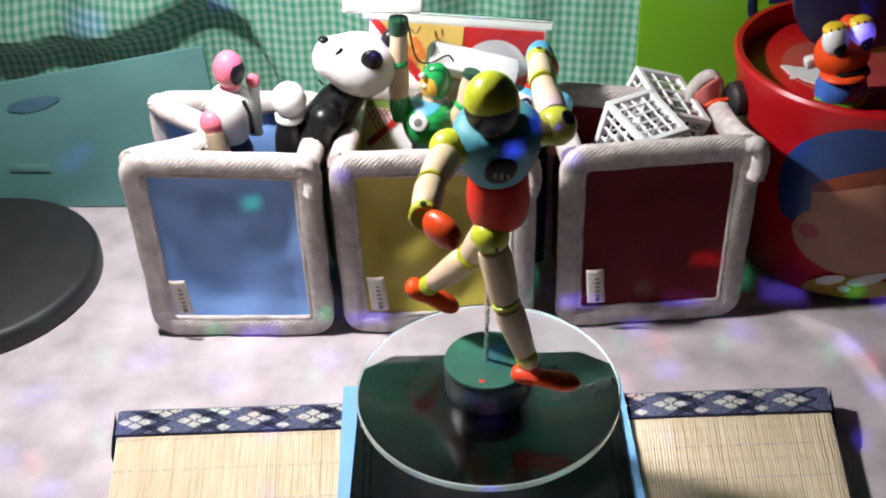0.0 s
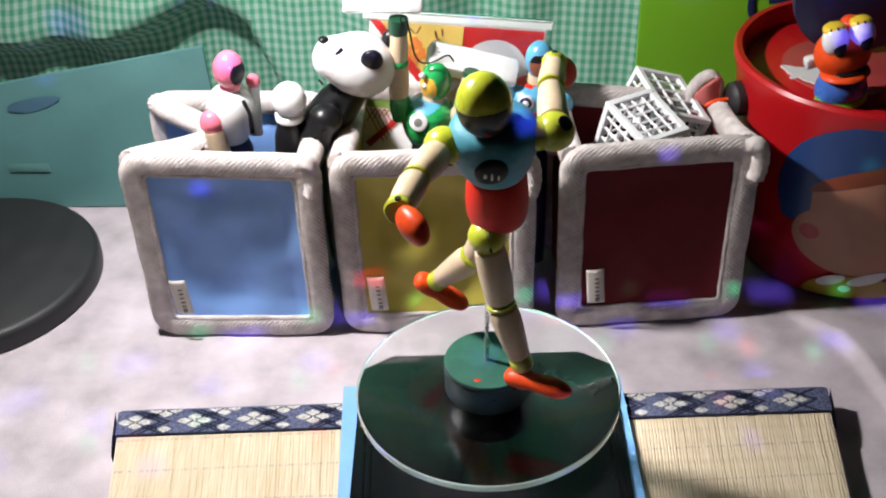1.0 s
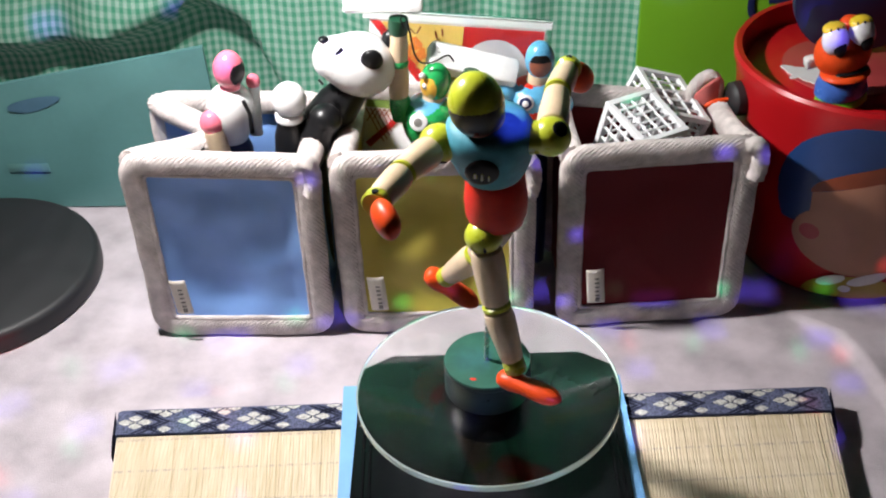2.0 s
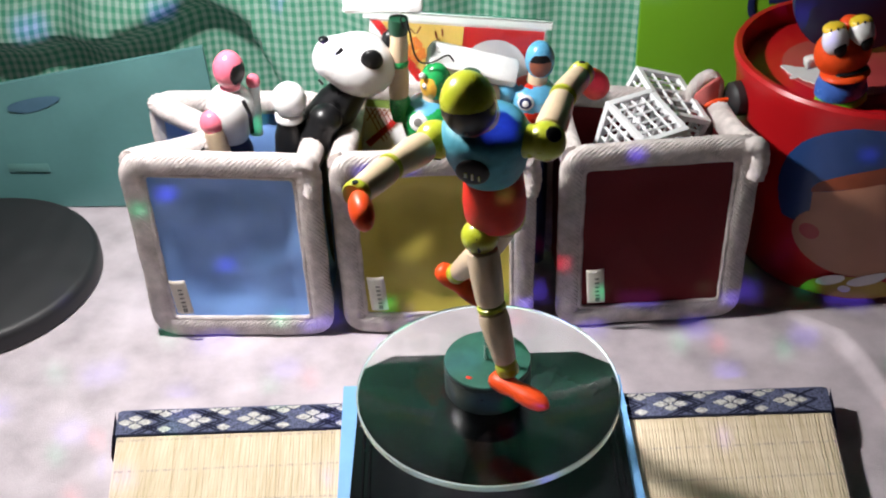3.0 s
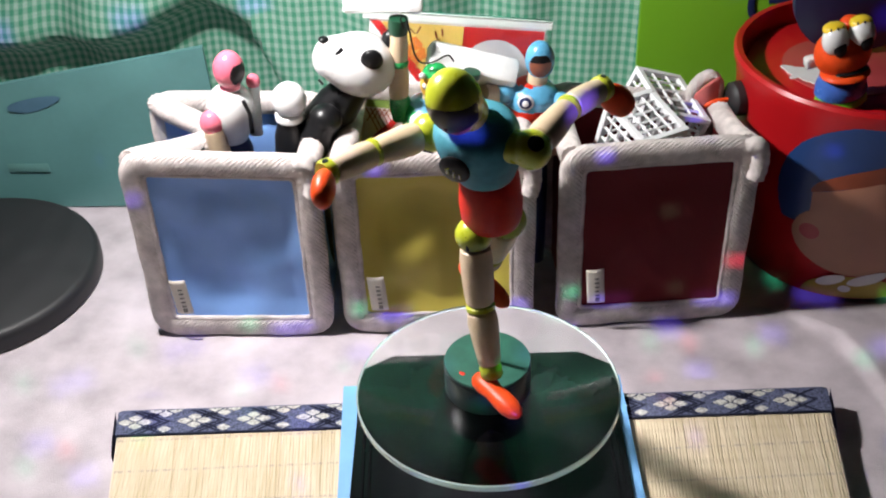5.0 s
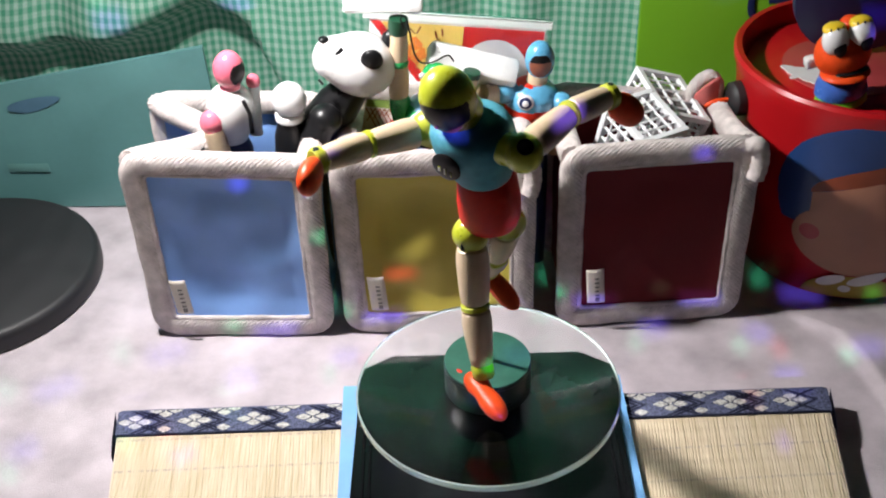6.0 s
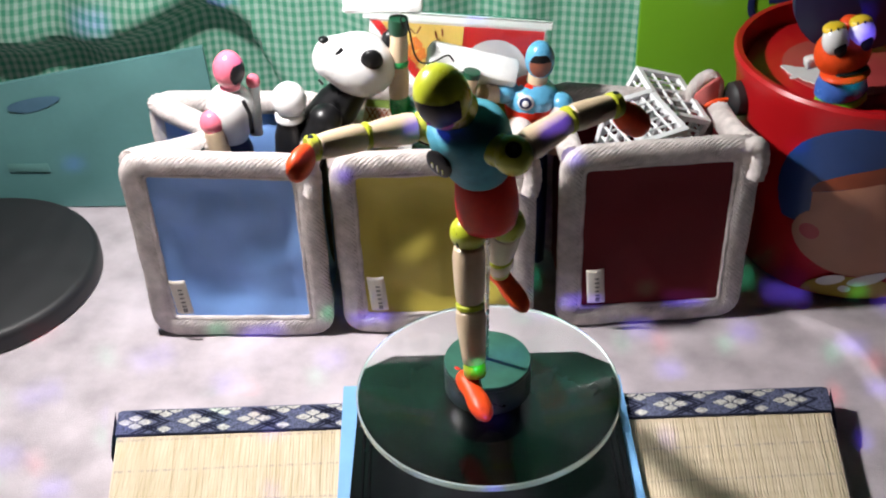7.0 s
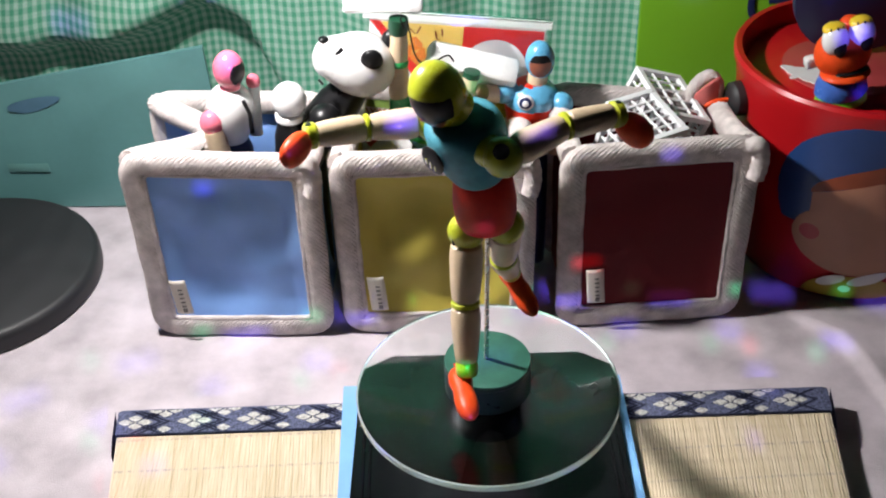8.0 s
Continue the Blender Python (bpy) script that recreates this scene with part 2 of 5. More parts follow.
def turned(bm, p0, p1, profile, mat=0, seg=24, flat=(1, 1), hint=(0, 0, 1)):
    """A turned shape from p0 to p1: profile rows of (share of the length, radius)."""
    p0, p1 = Vector(p0), Vector(p1)
    r = frame_of(p1 - p0, hint)
    rings = []
    for s, rad in profile:
        c = p0.lerp(p1, s)
        rings.append([bm.verts.new(c + r @ Vector((flat[0] * rad * math.cos(a), flat[1] * rad * math.sin(a), 0))) for a in (2 * math.pi * i / seg for i in range(seg))])
    faces = []
    for a, b in zip(rings, rings[1:]):
        for i in range(seg):
            faces.append(bm.faces.new((a[i], a[(i + 1) % seg], b[(i + 1) % seg], b[i])))
    faces.append(bm.faces.new(list(reversed(rings[0]))))
    faces.append(bm.faces.new(rings[-1]))
    for f in faces:
        f.material_index = mat
    return faces


def ball(bm, centre, radii, mat=0, axis=(0, 0, 1), hint=(1, 0, 0), seg=28, rows=18, power=1.0):
    """An ellipsoid; radii along hint, across it and along the axis."""
    r = frame_of(axis, hint)
    c = Vector(centre)
    rings = []
    for j in range(1, rows):
        th = math.pi * j / rows
        z, w = -math.cos(th), math.sin(th) ** power
        rings.append([bm.verts.new(c + r @ Vector((radii[0] * w * math.cos(a), radii[1] * w * math.sin(a), radii[2] * z))) for a in (2 * math.pi * i / seg for i in range(seg))])
    lo = bm.verts.new(c + r @ Vector((0, 0, -radii[2])))
    hi = bm.verts.new(c + r @ Vector((0, 0, radii[2])))
    faces = []
    for a, b in zip(rings, rings[1:]):
        for i in range(seg):
            faces.append(bm.faces.new((a[i], a[(i + 1) % seg], b[(i + 1) % seg], b[i])))
    for i in range(seg):
        faces.append(bm.faces.new((lo, rings[0][(i + 1) % seg], rings[0][i])))
        faces.append(bm.faces.new((hi, rings[-1][i], rings[-1][(i + 1) % seg])))
    for f in faces:
        f.material_index = mat
    return faces


def block(bm, size, m=None, mat=0, bevel=0.0, seg=2):
    """A box of that size round the pose m, with rounded edges."""
    got = bmesh.ops.create_cube(bm, size=1)["verts"]
    bmesh.ops.transform(bm, matrix=(m or Matrix()) @ Matrix.Diagonal((*size, 1)), verts=got)
    faces = list({f for v in got for f in v.link_faces})
    for f in faces:
        f.material_index = mat
    if bevel:
        bmesh.ops.bevel(bm, geom=list({e for f in faces for e in f.edges}), offset=bevel, segments=seg, profile=0.5, affect="EDGES")
    return faces


def tube(bm, points, radius, seg=10, mat=0, closed=False, twist=0.0, ridges=0, depth=0.0, squash=1.0):
    """A round section swept along points; ridges twist round it like the strands of a rope."""
    pts = [Vector(p) for p in points]
    n = len(pts)
    if closed and twist:
        # a whole number of strands round a closed loop
        total = sum((pts[i] - pts[i - 1]).length for i in range(n))
        twist = round(twist * total / (2 * math.pi)) * 2 * math.pi / total
    rings, along, ref = [], 0.0, None
    for i, p in enumerate(pts):
        a = pts[(i - 1) % n] if closed or i else p
        b = pts[(i + 1) % n] if closed or i < n - 1 else p
        d = (b - a).normalized()
        if ref is None:
            ref = d.orthogonal().normalized() if abs(d.y) > 0.9 else Vector((0, 1, 0))
        ref = (ref - d * d.dot(ref)).normalized()
        side = d.cross(ref)
        if i:
            along += (p - pts[i - 1]).length
        ring = []
        for k in range(seg):
            th = 2 * math.pi * k / seg
            rad = radius * (1 + depth * (abs(math.sin((ridges * th + twist * along) / 2)) - 0.6)) if ridges else radius
            cx, sx = math.cos(th), math.sin(th)
            if squash < 1:
                # a flattened band: fuller sides than an ellipse
                cx, sx = math.copysign(abs(cx) ** 0.72, cx), math.copysign(abs(sx) ** 0.82, sx)
            ring.append(bm.verts.new(p + ref * (rad * squash * cx) + side * (rad * sx)))
        rings.append(ring)
    faces = []
    for i in range(n if closed else n - 1):
        a, b = rings[i], rings[(i + 1) % n]
        for k in range(seg):
            faces.append(bm.faces.new((a[k], b[k], b[(k + 1) % seg], a[(k + 1) % seg])))
    if not closed:
        faces.append(bm.faces.new(rings[0]))
        faces.append(bm.faces.new(list(reversed(rings[-1]))))
    for f in faces:
        f.material_index = mat
    return faces


def smooth_path(corners, step, radius=0.0, closed=False):
    """Points along a polyline with rounded corners."""
    cs = [Vector(c) for c in corners]
    n = len(cs)
    out = []
    for i, c in enumerate(cs):
        if not closed and i in (0, n - 1):
            out.append([c, c])
            continue
        a, b = cs[i - 1], cs[(i + 1) % n]
        ra = min(radius, (a - c).length * 0.45)
        rb = min(radius, (b - c).length * 0.45)
        p, q = c + (a - c).normalized() * ra, c + (b - c).normalized() * rb
        m = max(6, int((p - q).length * 1.15 / step))
        arc = [(1 - s) ** 2 * p + 2 * s * (1 - s) * c + s * s * q for s in (k / m for k in range(m + 1))]
        out.append(arc)
    pts = []
    for i, arc in enumerate(out):
        pts += arc if arc[0] != arc[-1] else [arc[0]]
        if i < n - 1 or closed:
            a, b = arc[-1], out[(i + 1) % n][0]
            k = max(1, int((b - a).length / step))
            pts += [a.lerp(b, j / k) for j in range(1, k)]
    return pts


def grid(bm, nx, ny, place, mat=0, uv=None):
    """A sheet: place(u, v) gives the point, u and v from 0 to 1."""
    layer = bm.loops.layers.uv.verify() if uv else None
    vs = [[bm.verts.new(place(i / nx, j / ny)) for i in range(nx + 1)] for j in range(ny + 1)]
    for j in range(ny):
        for i in range(nx):
            f = bm.faces.new((vs[j][i], vs[j][i + 1], vs[j + 1][i + 1], vs[j + 1][i]))
            f.material_index = mat
            if uv:
                for loop, (a, b) in zip(f.loops, ((i, j), (i + 1, j), (i + 1, j + 1), (i, j + 1))):
                    loop[layer].uv = uv(a / nx, b / ny)


def prism(bm, outline, z0, z1, mat=0):
    """An upright prism over an outline of (x, y)."""
    lo = [bm.verts.new((x, y, z0)) for x, y in outline]
    hi = [bm.verts.new((x, y, z1)) for x, y in outline]
    n = len(outline)
    faces = [bm.faces.new(list(reversed(lo))), bm.faces.new(hi)]
    for i in range(n):
        faces.append(bm.faces.new((lo[i], lo[(i + 1) % n], hi[(i + 1) % n], hi[i])))
    for f in faces:
        f.material_index = mat
    return faces


# ---------------------------------------------------------------- the room and the table
def room():
    bm = bmesh.new()
    block(bm, (3.4, 0.1, 2.5), pose(0, 1.75, 0.45))
    tagged(link("wall_north", bm, PLASTER), "plain plaster wall behind the curtain", "wall", kind="structure")
    bm = bmesh.new()
    block(bm, (3.4, 0.1, 2.5), pose(0, -1.75, 0.45))
    tagged(link("wall_south", bm, PLASTER), "plain plaster wall of the room", "wall", kind="structure")
    bm = bmesh.new()
    block(bm, (0.1, 3.4, 2.5), pose(-1.75, 0, 0.45))
    tagged(link("wall_west", bm, PLASTER), "plain plaster wall of the room", "wall", kind="structure")
    bm = bmesh.new()
    block(bm, (0.1, 3.4, 2.5), pose(1.75, 0, 0.45))
    tagged(link("wall_east", bm, PLASTER), "plain plaster wall of the room", "wall", kind="structure")
    bm = bmesh.new()
    block(bm, (3.6, 3.6, 0.08), pose(0, 0, 1.74))
    tagged(link("ceiling", bm, PLASTER), "plain pale ceiling of the room", "ceiling", kind="structure")
    bm = bmesh.new()
    block(bm, (3.6, 3.6, 0.08), pose(0, 0, -0.78))
    tagged(link("floor", bm, PLASTER), "plain floor of the room", "floor", kind="structure")


FOLD = ((0.150, 0.112), (0.1687, 0.1033), (0.1863, 0.0812), (0.1930, 0.0600), (0.1985, 0.0200), (0.202, -0.05))


def cloth_height(x, y):
    """Soft folds of the table cloth; flat where things stand on it."""
    h = 0.0
    # the long fold that curves from the bucket towards the table's front edge
    if x > 0.12 and y < 0.13:
        best = (9.0, 0.0)
        for (ax, ay), (bx, by) in zip(FOLD, FOLD[1:]):
            dx, dy = bx - ax, by - ay
            k = min(1, max(0, ((x - ax) * dx + (y - ay) * dy) / (dx * dx + dy * dy)))
            far = math.hypot(x - ax - k * dx, y - ay - k * dy)
            if far < best[0]:
                best = (far, math.copysign(far, (x - ax) * dy - (y - ay) * dx))
        d = best[1]
        fade = min(1, max(0, (0.114 - y) / 0.03))
        h = 0.0070 * fade / (1 + math.exp(min(40, d / 0.0010))) * math.exp(min(0, d) / 0.03)
    h += 0.0006 * noise.noise(Vector((x * 26, y * 34, 0))) * min(1, max(0, (0.085 - y) / 0.05))
    return h


def table():
    top = empty("table")
    bm = bmesh.new()
    block(bm, (1.9, 1.13, 0.03), pose(0, 0.185, -0.020), bevel=0.004)
    part("tabletop", bm, WOOD, top)
    for x in (-0.85, 0.85):
        for y in (-0.32, 0.69):
            bm = bmesh.new()
            block(bm, (0.05, 0.05, 0.706), pose(x, y, -0.387), bevel=0.004)
            part("leg", bm, WOOD, top)
    tagged(top, "low table hidden under a pale cloth", "table", kind="structure")
    bm = bmesh.new()
    block(bm, (1.9, 1.13, 0.003), pose(0, 0.185, -0.0035))
    grid(bm, 560, 440, lambda u, v: (-0.42 + 0.84 * u, -0.30 + 0.66 * v, cloth_height(-0.42 + 0.84 * u, -0.30 + 0.66 * v) if 0.02 < u < 0.98 and 0.02 < v < 0.98 else -0.003))
    tagged(link("table_cloth", bm, CLOTH), "pale lilac-grey woven cloth spread over the table", "tablecloth")


def curtain():
    bm = bmesh.new()

    def at(u, v):
        x = -0.75 + 1.6 * u
        z = 0.95 * v
        fold = 0.016 * math.sin(x * 38 + 0.5) + 0.010 * math.sin(x * 71 + 1.7) + 0.005 * math.sin(x * 133)
        # set back below an arc: the overhang stands in for a cast shadow
        arc = 0.058 + 0.026 * math.exp(-(((x + 0.180) / 0.05) ** 2)) - 2.0 * max(0, x + 0.146)
        back = 1 / (1 + math.exp(min(40, (z - arc) / 0.006)))
        # tilted back above the arc, so that this part catches more lamp light
        lean = 0.80 * min(0.06, max(0, z - arc)) / (1 + math.exp(min(40, (x + 0.15) / 0.012)))
        return (x + 0.004 * math.sin(z * 9), lean + 0.315 + 0.058 * back + fold * (0.5 + 0.5 * v), 0.002 + z)
    grid(bm, 280, 150, at, uv=lambda u, v: (1.9 * u, 0.95 * v))
    ob = link("curtain", bm, CURTAIN)
    so = ob.modifiers.new("thickness", "SOLIDIFY")
    so.thickness = 0.0006
    # green band added above the view, only so that the plate mirrors green
    bm = bmesh.new()
    grid(bm, 160, 12, lambda u, v: (-0.72 + 1.54 * u, 0.276 + 0.004 * math.sin(u * 58), 0.190 + 0.62 * v))
    val = part("unseen_green_band", bm, GREEN_BAND, ob, "unseen green cloth band added for the plate's reflection")
    so = val.modifiers.new("thickness", "SOLIDIFY")
    so.thickness = 0.0008
    tagged(ob, "green and white gingham cotton curtain hanging behind the toys", "curtain")


def boards():
    bm = bmesh.new()
    # a stiff sheet leaning back a little
    quad = [Vector((-0.335, 0.246, 0.001)), Vector((-0.146, 0.233, 0.001)), Vector((-0.151, 0.238, 0.1085)), Vector((-0.335, 0.252, 0.0745))]
    lo = [bm.verts.new(p) for p in quad]
    hi = [bm.verts.new(p + Vector((0, 0.003, 0))) for p in quad]
    bm.faces.new(lo)
    bm.faces.new(list(reversed(hi)))
    for i in range(4):
        bm.faces.new((lo[i], hi[i], hi[(i + 1) % 4], lo[(i + 1) % 4]))
    sheet = link("plastic_sheet", bm, BOARD)
    tagged(sheet, "teal plastic sheet standing on edge before the curtain", "sheet")
    bm = bmesh.new()
    bm.faces.new([bm.verts.new((-0.2590 + 0.0165 * math.cos(a) + 0.002 * math.sin(2 * a), 0.2440 - 0.0010 * math.cos(a), 0.0725 + 0.0045 * math.sin(a) + 0.0035 * math.cos(a))) for a in (2 * math.pi * i / 32 for i in range(32))])
    bmesh.ops.solidify(bm, geom=bm.faces[:], thickness=0.0003)
    part("oval_print", bm, OVAL_INK, sheet, "dull blue oval print", smooth=False)
    bm = bmesh.new()
    block(bm, (0.026, 0.0004, 0.006), pose(-0.2720, 0.2418, 0.0300, 0, 0, -4), bevel=0.0003)
    part("pale_print", bm, PALE_INK, sheet, "pale green printed bar")


# ---------------------------------------------------------------- the mat
MAT_TOP = 0.015
MAT_LEFT = ((-0.1775, 0.0385), (-0.157, -0.15))
MAT_RIGHT = ((0.1650, 0.0340), (0.138, -0.15))


def mat_point(u, v):
    """u across from left to right, v metres from the far edge to the near one."""
    s = v / 0.186
    ax, ay = [MAT_LEFT[0][k] + (MAT_LEFT[1][k] - MAT_LEFT[0][k]) * s for k in (0, 1)]
    bx, by = [MAT_RIGHT[0][k] + (MAT_RIGHT[1][k] - MAT_RIGHT[0][k]) * s for k in (0, 1)]
    return ax + (bx - ax) * u, ay + (by - ay) * u


def tatami():
    mat = empty("tatami_mat")
    bm = bmesh.new()
    outline = [mat_point(0.003, 0.001), mat_point(0.003, 0.186), mat_point(0.997, 0.186), mat_point(0.997, 0.001)]
    prism(bm, outline, 0.0003, MAT_TOP - 0.0012)
    part("core", bm, RUSH, mat)
    # the woven rush cover: fine ribs that run to the viewer, crossed by the warp lines
    bm = bmesh.new()
    random.seed(4)
    ribs = 230
    jit = [random.uniform(-1, 1) for _ in range(ribs * 4 + 1)]

    def at(u, v):
        k = round(u * ribs * 4)
        x, y = mat_point(u, 0.017 + 0.169 * v)
        edge = min(u, 1 - u)
        drop = 0.004 * max(0, 1 - edge / 0.008) ** 2
        wave = (0, 0.00016, 0.00022, 0.00016)[k % 4] + 0.00008 * jit[k] + 0.00012 * jit[(k // 4) * 4]
        warp = -0.00030 * math.exp(-(((0.169 * v * 100) % 2.0 - 0.8) / 0.14) ** 2) - 0.00016 * math.exp(-(((0.169 * v * 100) % 2.0 - 1.5) / 0.2) ** 2)
        sway = 0.00012 * math.sin(v * 30 + jit[(k // 12) * 4] * 3)
        return (x + sway, y, MAT_TOP - 0.0006 + wave + warp - drop)
    grid(bm, ribs * 4, 110, at)
    part("rush_cover", bm, RUSH_WEAVE, mat, "woven straw-coloured rush cover")
    # brocade border, folded over the far edge
    bm = bmesh.new()
    prof = [(0.0, 0.001), (-0.0006, MAT_TOP - 0.004), (0.0004, MAT_TOP - 0.0012), (0.0025, MAT_TOP + 0.0001), (0.010, MAT_TOP + 0.0004), (0.0178, MAT_TOP + 0.0004), (0.0184, MAT_TOP - 0.0006)]

    def border(u, v):
        k = v * (len(prof) - 1)
        i = min(int(k), len(prof) - 2)
        w, z = [prof[i][c] + (prof[i + 1][c] - prof[i][c]) * (k - i) for c in (0, 1)]
        edge = min(u, 1 - u)
        r = max(0, 1 - edge / 0.012)
        x, y = mat_point(-0.005 + 1.010 * u, w + 0.002 * r * r * (1 if w < 0.006 else 0))
        return (x, y, z - (0.0120 if edge < 0.004 else 0.0022 * r * r) * (1 if z > 0.01 else 0))
    grid(bm, 160, 18, border)
    seam = bmesh.new()
    tube(seam, [(*mat_point(0.004 + 0.992 * k / 80, 0.0184), MAT_TOP + 0.0001) for k in range(81)], 0.0006, 8)
    bord = part("border", bm, NAVY, mat, "navy brocade border with white flowers")
    part("seam", seam, BROCADE_BLUE, bord, "dark sewn edge")
    for u0, u1 in ((-0.0052, 0.006), (1.0052, 0.994)):
        wrap = bmesh.new()
        grid(wrap, 8, 16, lambda a, b: (*mat_point(u0 + (u1 - u0) * max(0, a - 0.6) * 0.6, 0.0015 + 0.0245 * b), (MAT_TOP + 0.0002 - 0.0006 * b) * min(1, 0.05 + a * 1.02) - 0.006 * max(0, b - 0.72) * a))
        part("border_fold", wrap, NAVY, bord, "navy brocade folded over the mat's side")
    # woven flowers in two rows and the dark lattice between them
    bm, bl = bmesh.new(), bmesh.new()

    def patch(b, cu, cv, ru, rv, z, n=8, turn=0.0):
        vs = []
        for i in range(n):
            a = 2 * math.pi * i / n
            k = 1.0 if i % 2 == 0 else 0.80
            du, dv = k * ru * math.cos(a), k * rv * math.sin(a)
            v = cv + du * math.sin(turn) + dv * math.cos(turn)
            if v < 0.0028:
                v = 0.0028
            if v > 0.0176:
                v = 0.0176
            x, y = mat_point((cu + du * math.cos(turn) - dv * math.sin(turn)) / 0.3425, v)
            vs.append(b.verts.new((x, y, z)))
        try:
            b.faces.new(list(reversed(vs)))
        except ValueError:
            pass
    step = 0.0285
    for j, v0 in enumerate((0.0030, 0.0105, 0.0180)):
        for i in range(-1, 13):
            cu = 0.0095 + i * step + (step / 2 if j != 1 else 0)
            if not 0.006 < cu < 0.337:
                continue
            for du, dv in ((0.0047, 0), (-0.0047, 0), (0, 0.0026), (0, -0.0026)):
                v = v0 + dv
                if 0.0024 < v < 0.0176:
                    patch(bm, cu + du, v, 0.0037 if dv == 0 else 0.0034, 0.0020, MAT_TOP + 0.00062)
            patch(bm, cu, min(v0, 0.0174), 0.0008, 0.0006, MAT_TOP + 0.00068, 6)
    for i in range(-2, 14):
        for s in (1, -1):
            for off in (-0.0011, 0.0011):
                for j in range(2):
                    v0, v1 = 0.0030 + 0.0075 * j, 0.0030 + 0.0075 * (j + 1)
                    c = 0.0095 + i * step
                    u0, u1 = (c, c + step / 2) if (s == 1) == (j == 0) else (c + step / 2, c)
                    q = []
                    for u, v, o in ((u0, v0, -0.0012), (u0, v0, 0.0012), (u1, v1, 0.0012), (u1, v1, -0.0012)):
                        uu = u + o + off * 1.6
                        if not 0.004 < uu < 0.339:
                            break
                        x, y = mat_point(uu / 0.3425, v)
                        q.append(bl.verts.new((x, y, MAT_TOP + 0.00052)))
                    if len(q) == 4:
                        bl.faces.new(q)
    part("flower_pattern", bm, BROCADE, bord, "white woven flowers", smooth=False)
    part("lattice_pattern", bl, BROCADE_BLUE, bord, "dark woven lattice lines", smooth=False)
    tagged(mat, "small straw-coloured tatami mat with navy flowered border", "tatami mat")


# ---------------------------------------------------------------- the turntable
PLATE_TOP = 0.055


def octagon(w, d, cut):
    return [(w - cut, d), (-(w - cut), d), (-w, d - cut * 0.6), (-w, -d + cut * 0.6), (-(w - cut), -d), (w - cut, -d), (w, -d + cut * 0.6), (w, d - cut * 0.6)]


def turntable():
    t = empty("turntable")
    bm = bmesh.new()
    prism(bm, [(-0.0680, 0.043), (-0.0670, -0.10), (0.0648, -0.10), (0.0660, 0.043)], 0.0158, 0.0188)
    part("base_tray", bm, PALE_BLUE, t, "pale blue plastic tray")
    bm = bmesh.new()
    prism(bm, octagon(0.0612, 0.0590, 0.0205), 0.0188, 0.0215)
    bmesh.ops.bevel(bm, geom=[e for e in bm.edges], offset=0.0008, segments=2, affect="EDGES")
    part("base", bm, BLACK_GLOSS, t, "glossy black eight-sided base").matrix_basis = pose(0, -0.0065, 0, 0, 0, -1.7)
    for x in (-0.0565, -0.0535, 0.0545, 0.0575):
        bm = bmesh.new()
        block(bm, (0.0012, 0.085, 0.0012), pose(x, -0.008, 0.0218), bevel=0.0004)
        part("rib", bm, BLACK_GLOSS, t)
    bm = bmesh.new()
    turned(bm, (0, 0, 0.0215), (0, 0, PLATE_TOP - 0.0036), [(0, 0.016), (0.1, 0.0155), (0.85, 0.0145), (1, 0.0165)], seg=40)
    part("hub", bm, BLACK_GLOSS, t)
    bm = bmesh.new()
    turned(bm, (0, 0, PLATE_TOP - 0.0034), (0, 0, PLATE_TOP), [(0, 0.0568), (0.12, 0.0575), (0.88, 0.0575), (1, 0.0570)], seg=128)
    bm.normal_update()
    for f in bm.faces:
        if abs(f.normal.z) < 0.95:
            f.material_index = 1
    plate = part("plate", bm, [GLASS, FROST], t, "clear round acrylic plate with a bright edge")
    plate.visible_shadow = False
    tagged(t, "black display turntable with a clear round plate", "turntable")
    return plate


def stand():
    s = empty("display_stand")
    z = PLATE_TOP + 0.0002
    bm = bmesh.new()
    # the side is coloured much darker than the top
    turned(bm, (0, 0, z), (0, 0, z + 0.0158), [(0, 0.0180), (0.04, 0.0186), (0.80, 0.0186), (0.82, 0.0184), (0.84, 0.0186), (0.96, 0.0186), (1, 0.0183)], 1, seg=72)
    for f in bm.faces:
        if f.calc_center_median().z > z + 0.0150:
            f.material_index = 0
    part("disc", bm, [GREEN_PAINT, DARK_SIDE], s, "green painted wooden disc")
    bm = bmesh.new()
    ball(bm, (-0.0098, -0.0100, z + 0.0157), (0.0016, 0.0010, 0.0003), 0, (0, 0, 1), (1, -0.6, 0), 16, 8)
    part("paint_mark", bm, RED_PAINT, s, "small red paint mark")
    bm = bmesh.new()
    turned(bm, (-0.0005, 0, z + 0.0150), (0.0015, -0.0005, 0.146), [(0, 0.0010), (1, 0.0010)], seg=14)
    part("pin", bm, STEEL, s, "thin steel wire")
    tagged(s, "round green wooden stand with a thin wire, on the plate", "display stand")
    return s


# ---------------------------------------------------------------- the dancing doll
def limb(bm, a, b, r0, r1, mat, hint=(0, 0, 1)):
    turned(bm, a, b, [(0, r0 * 0.72), (0.05, r0 * 0.95), (0.2, r0 * 1.03), (0.5, (r0 + r1) / 2 * 1.05), (0.8, r1 * 1.03), (0.95, r1 * 0.95), (1, r1 * 0.72)], mat, 26)


def ring(bm, a, b, r, mat):
    turned(bm, a, b, [(0, r * 0.86), (0.2, r), (0.8, r), (1, r * 0.86)], mat, 26)


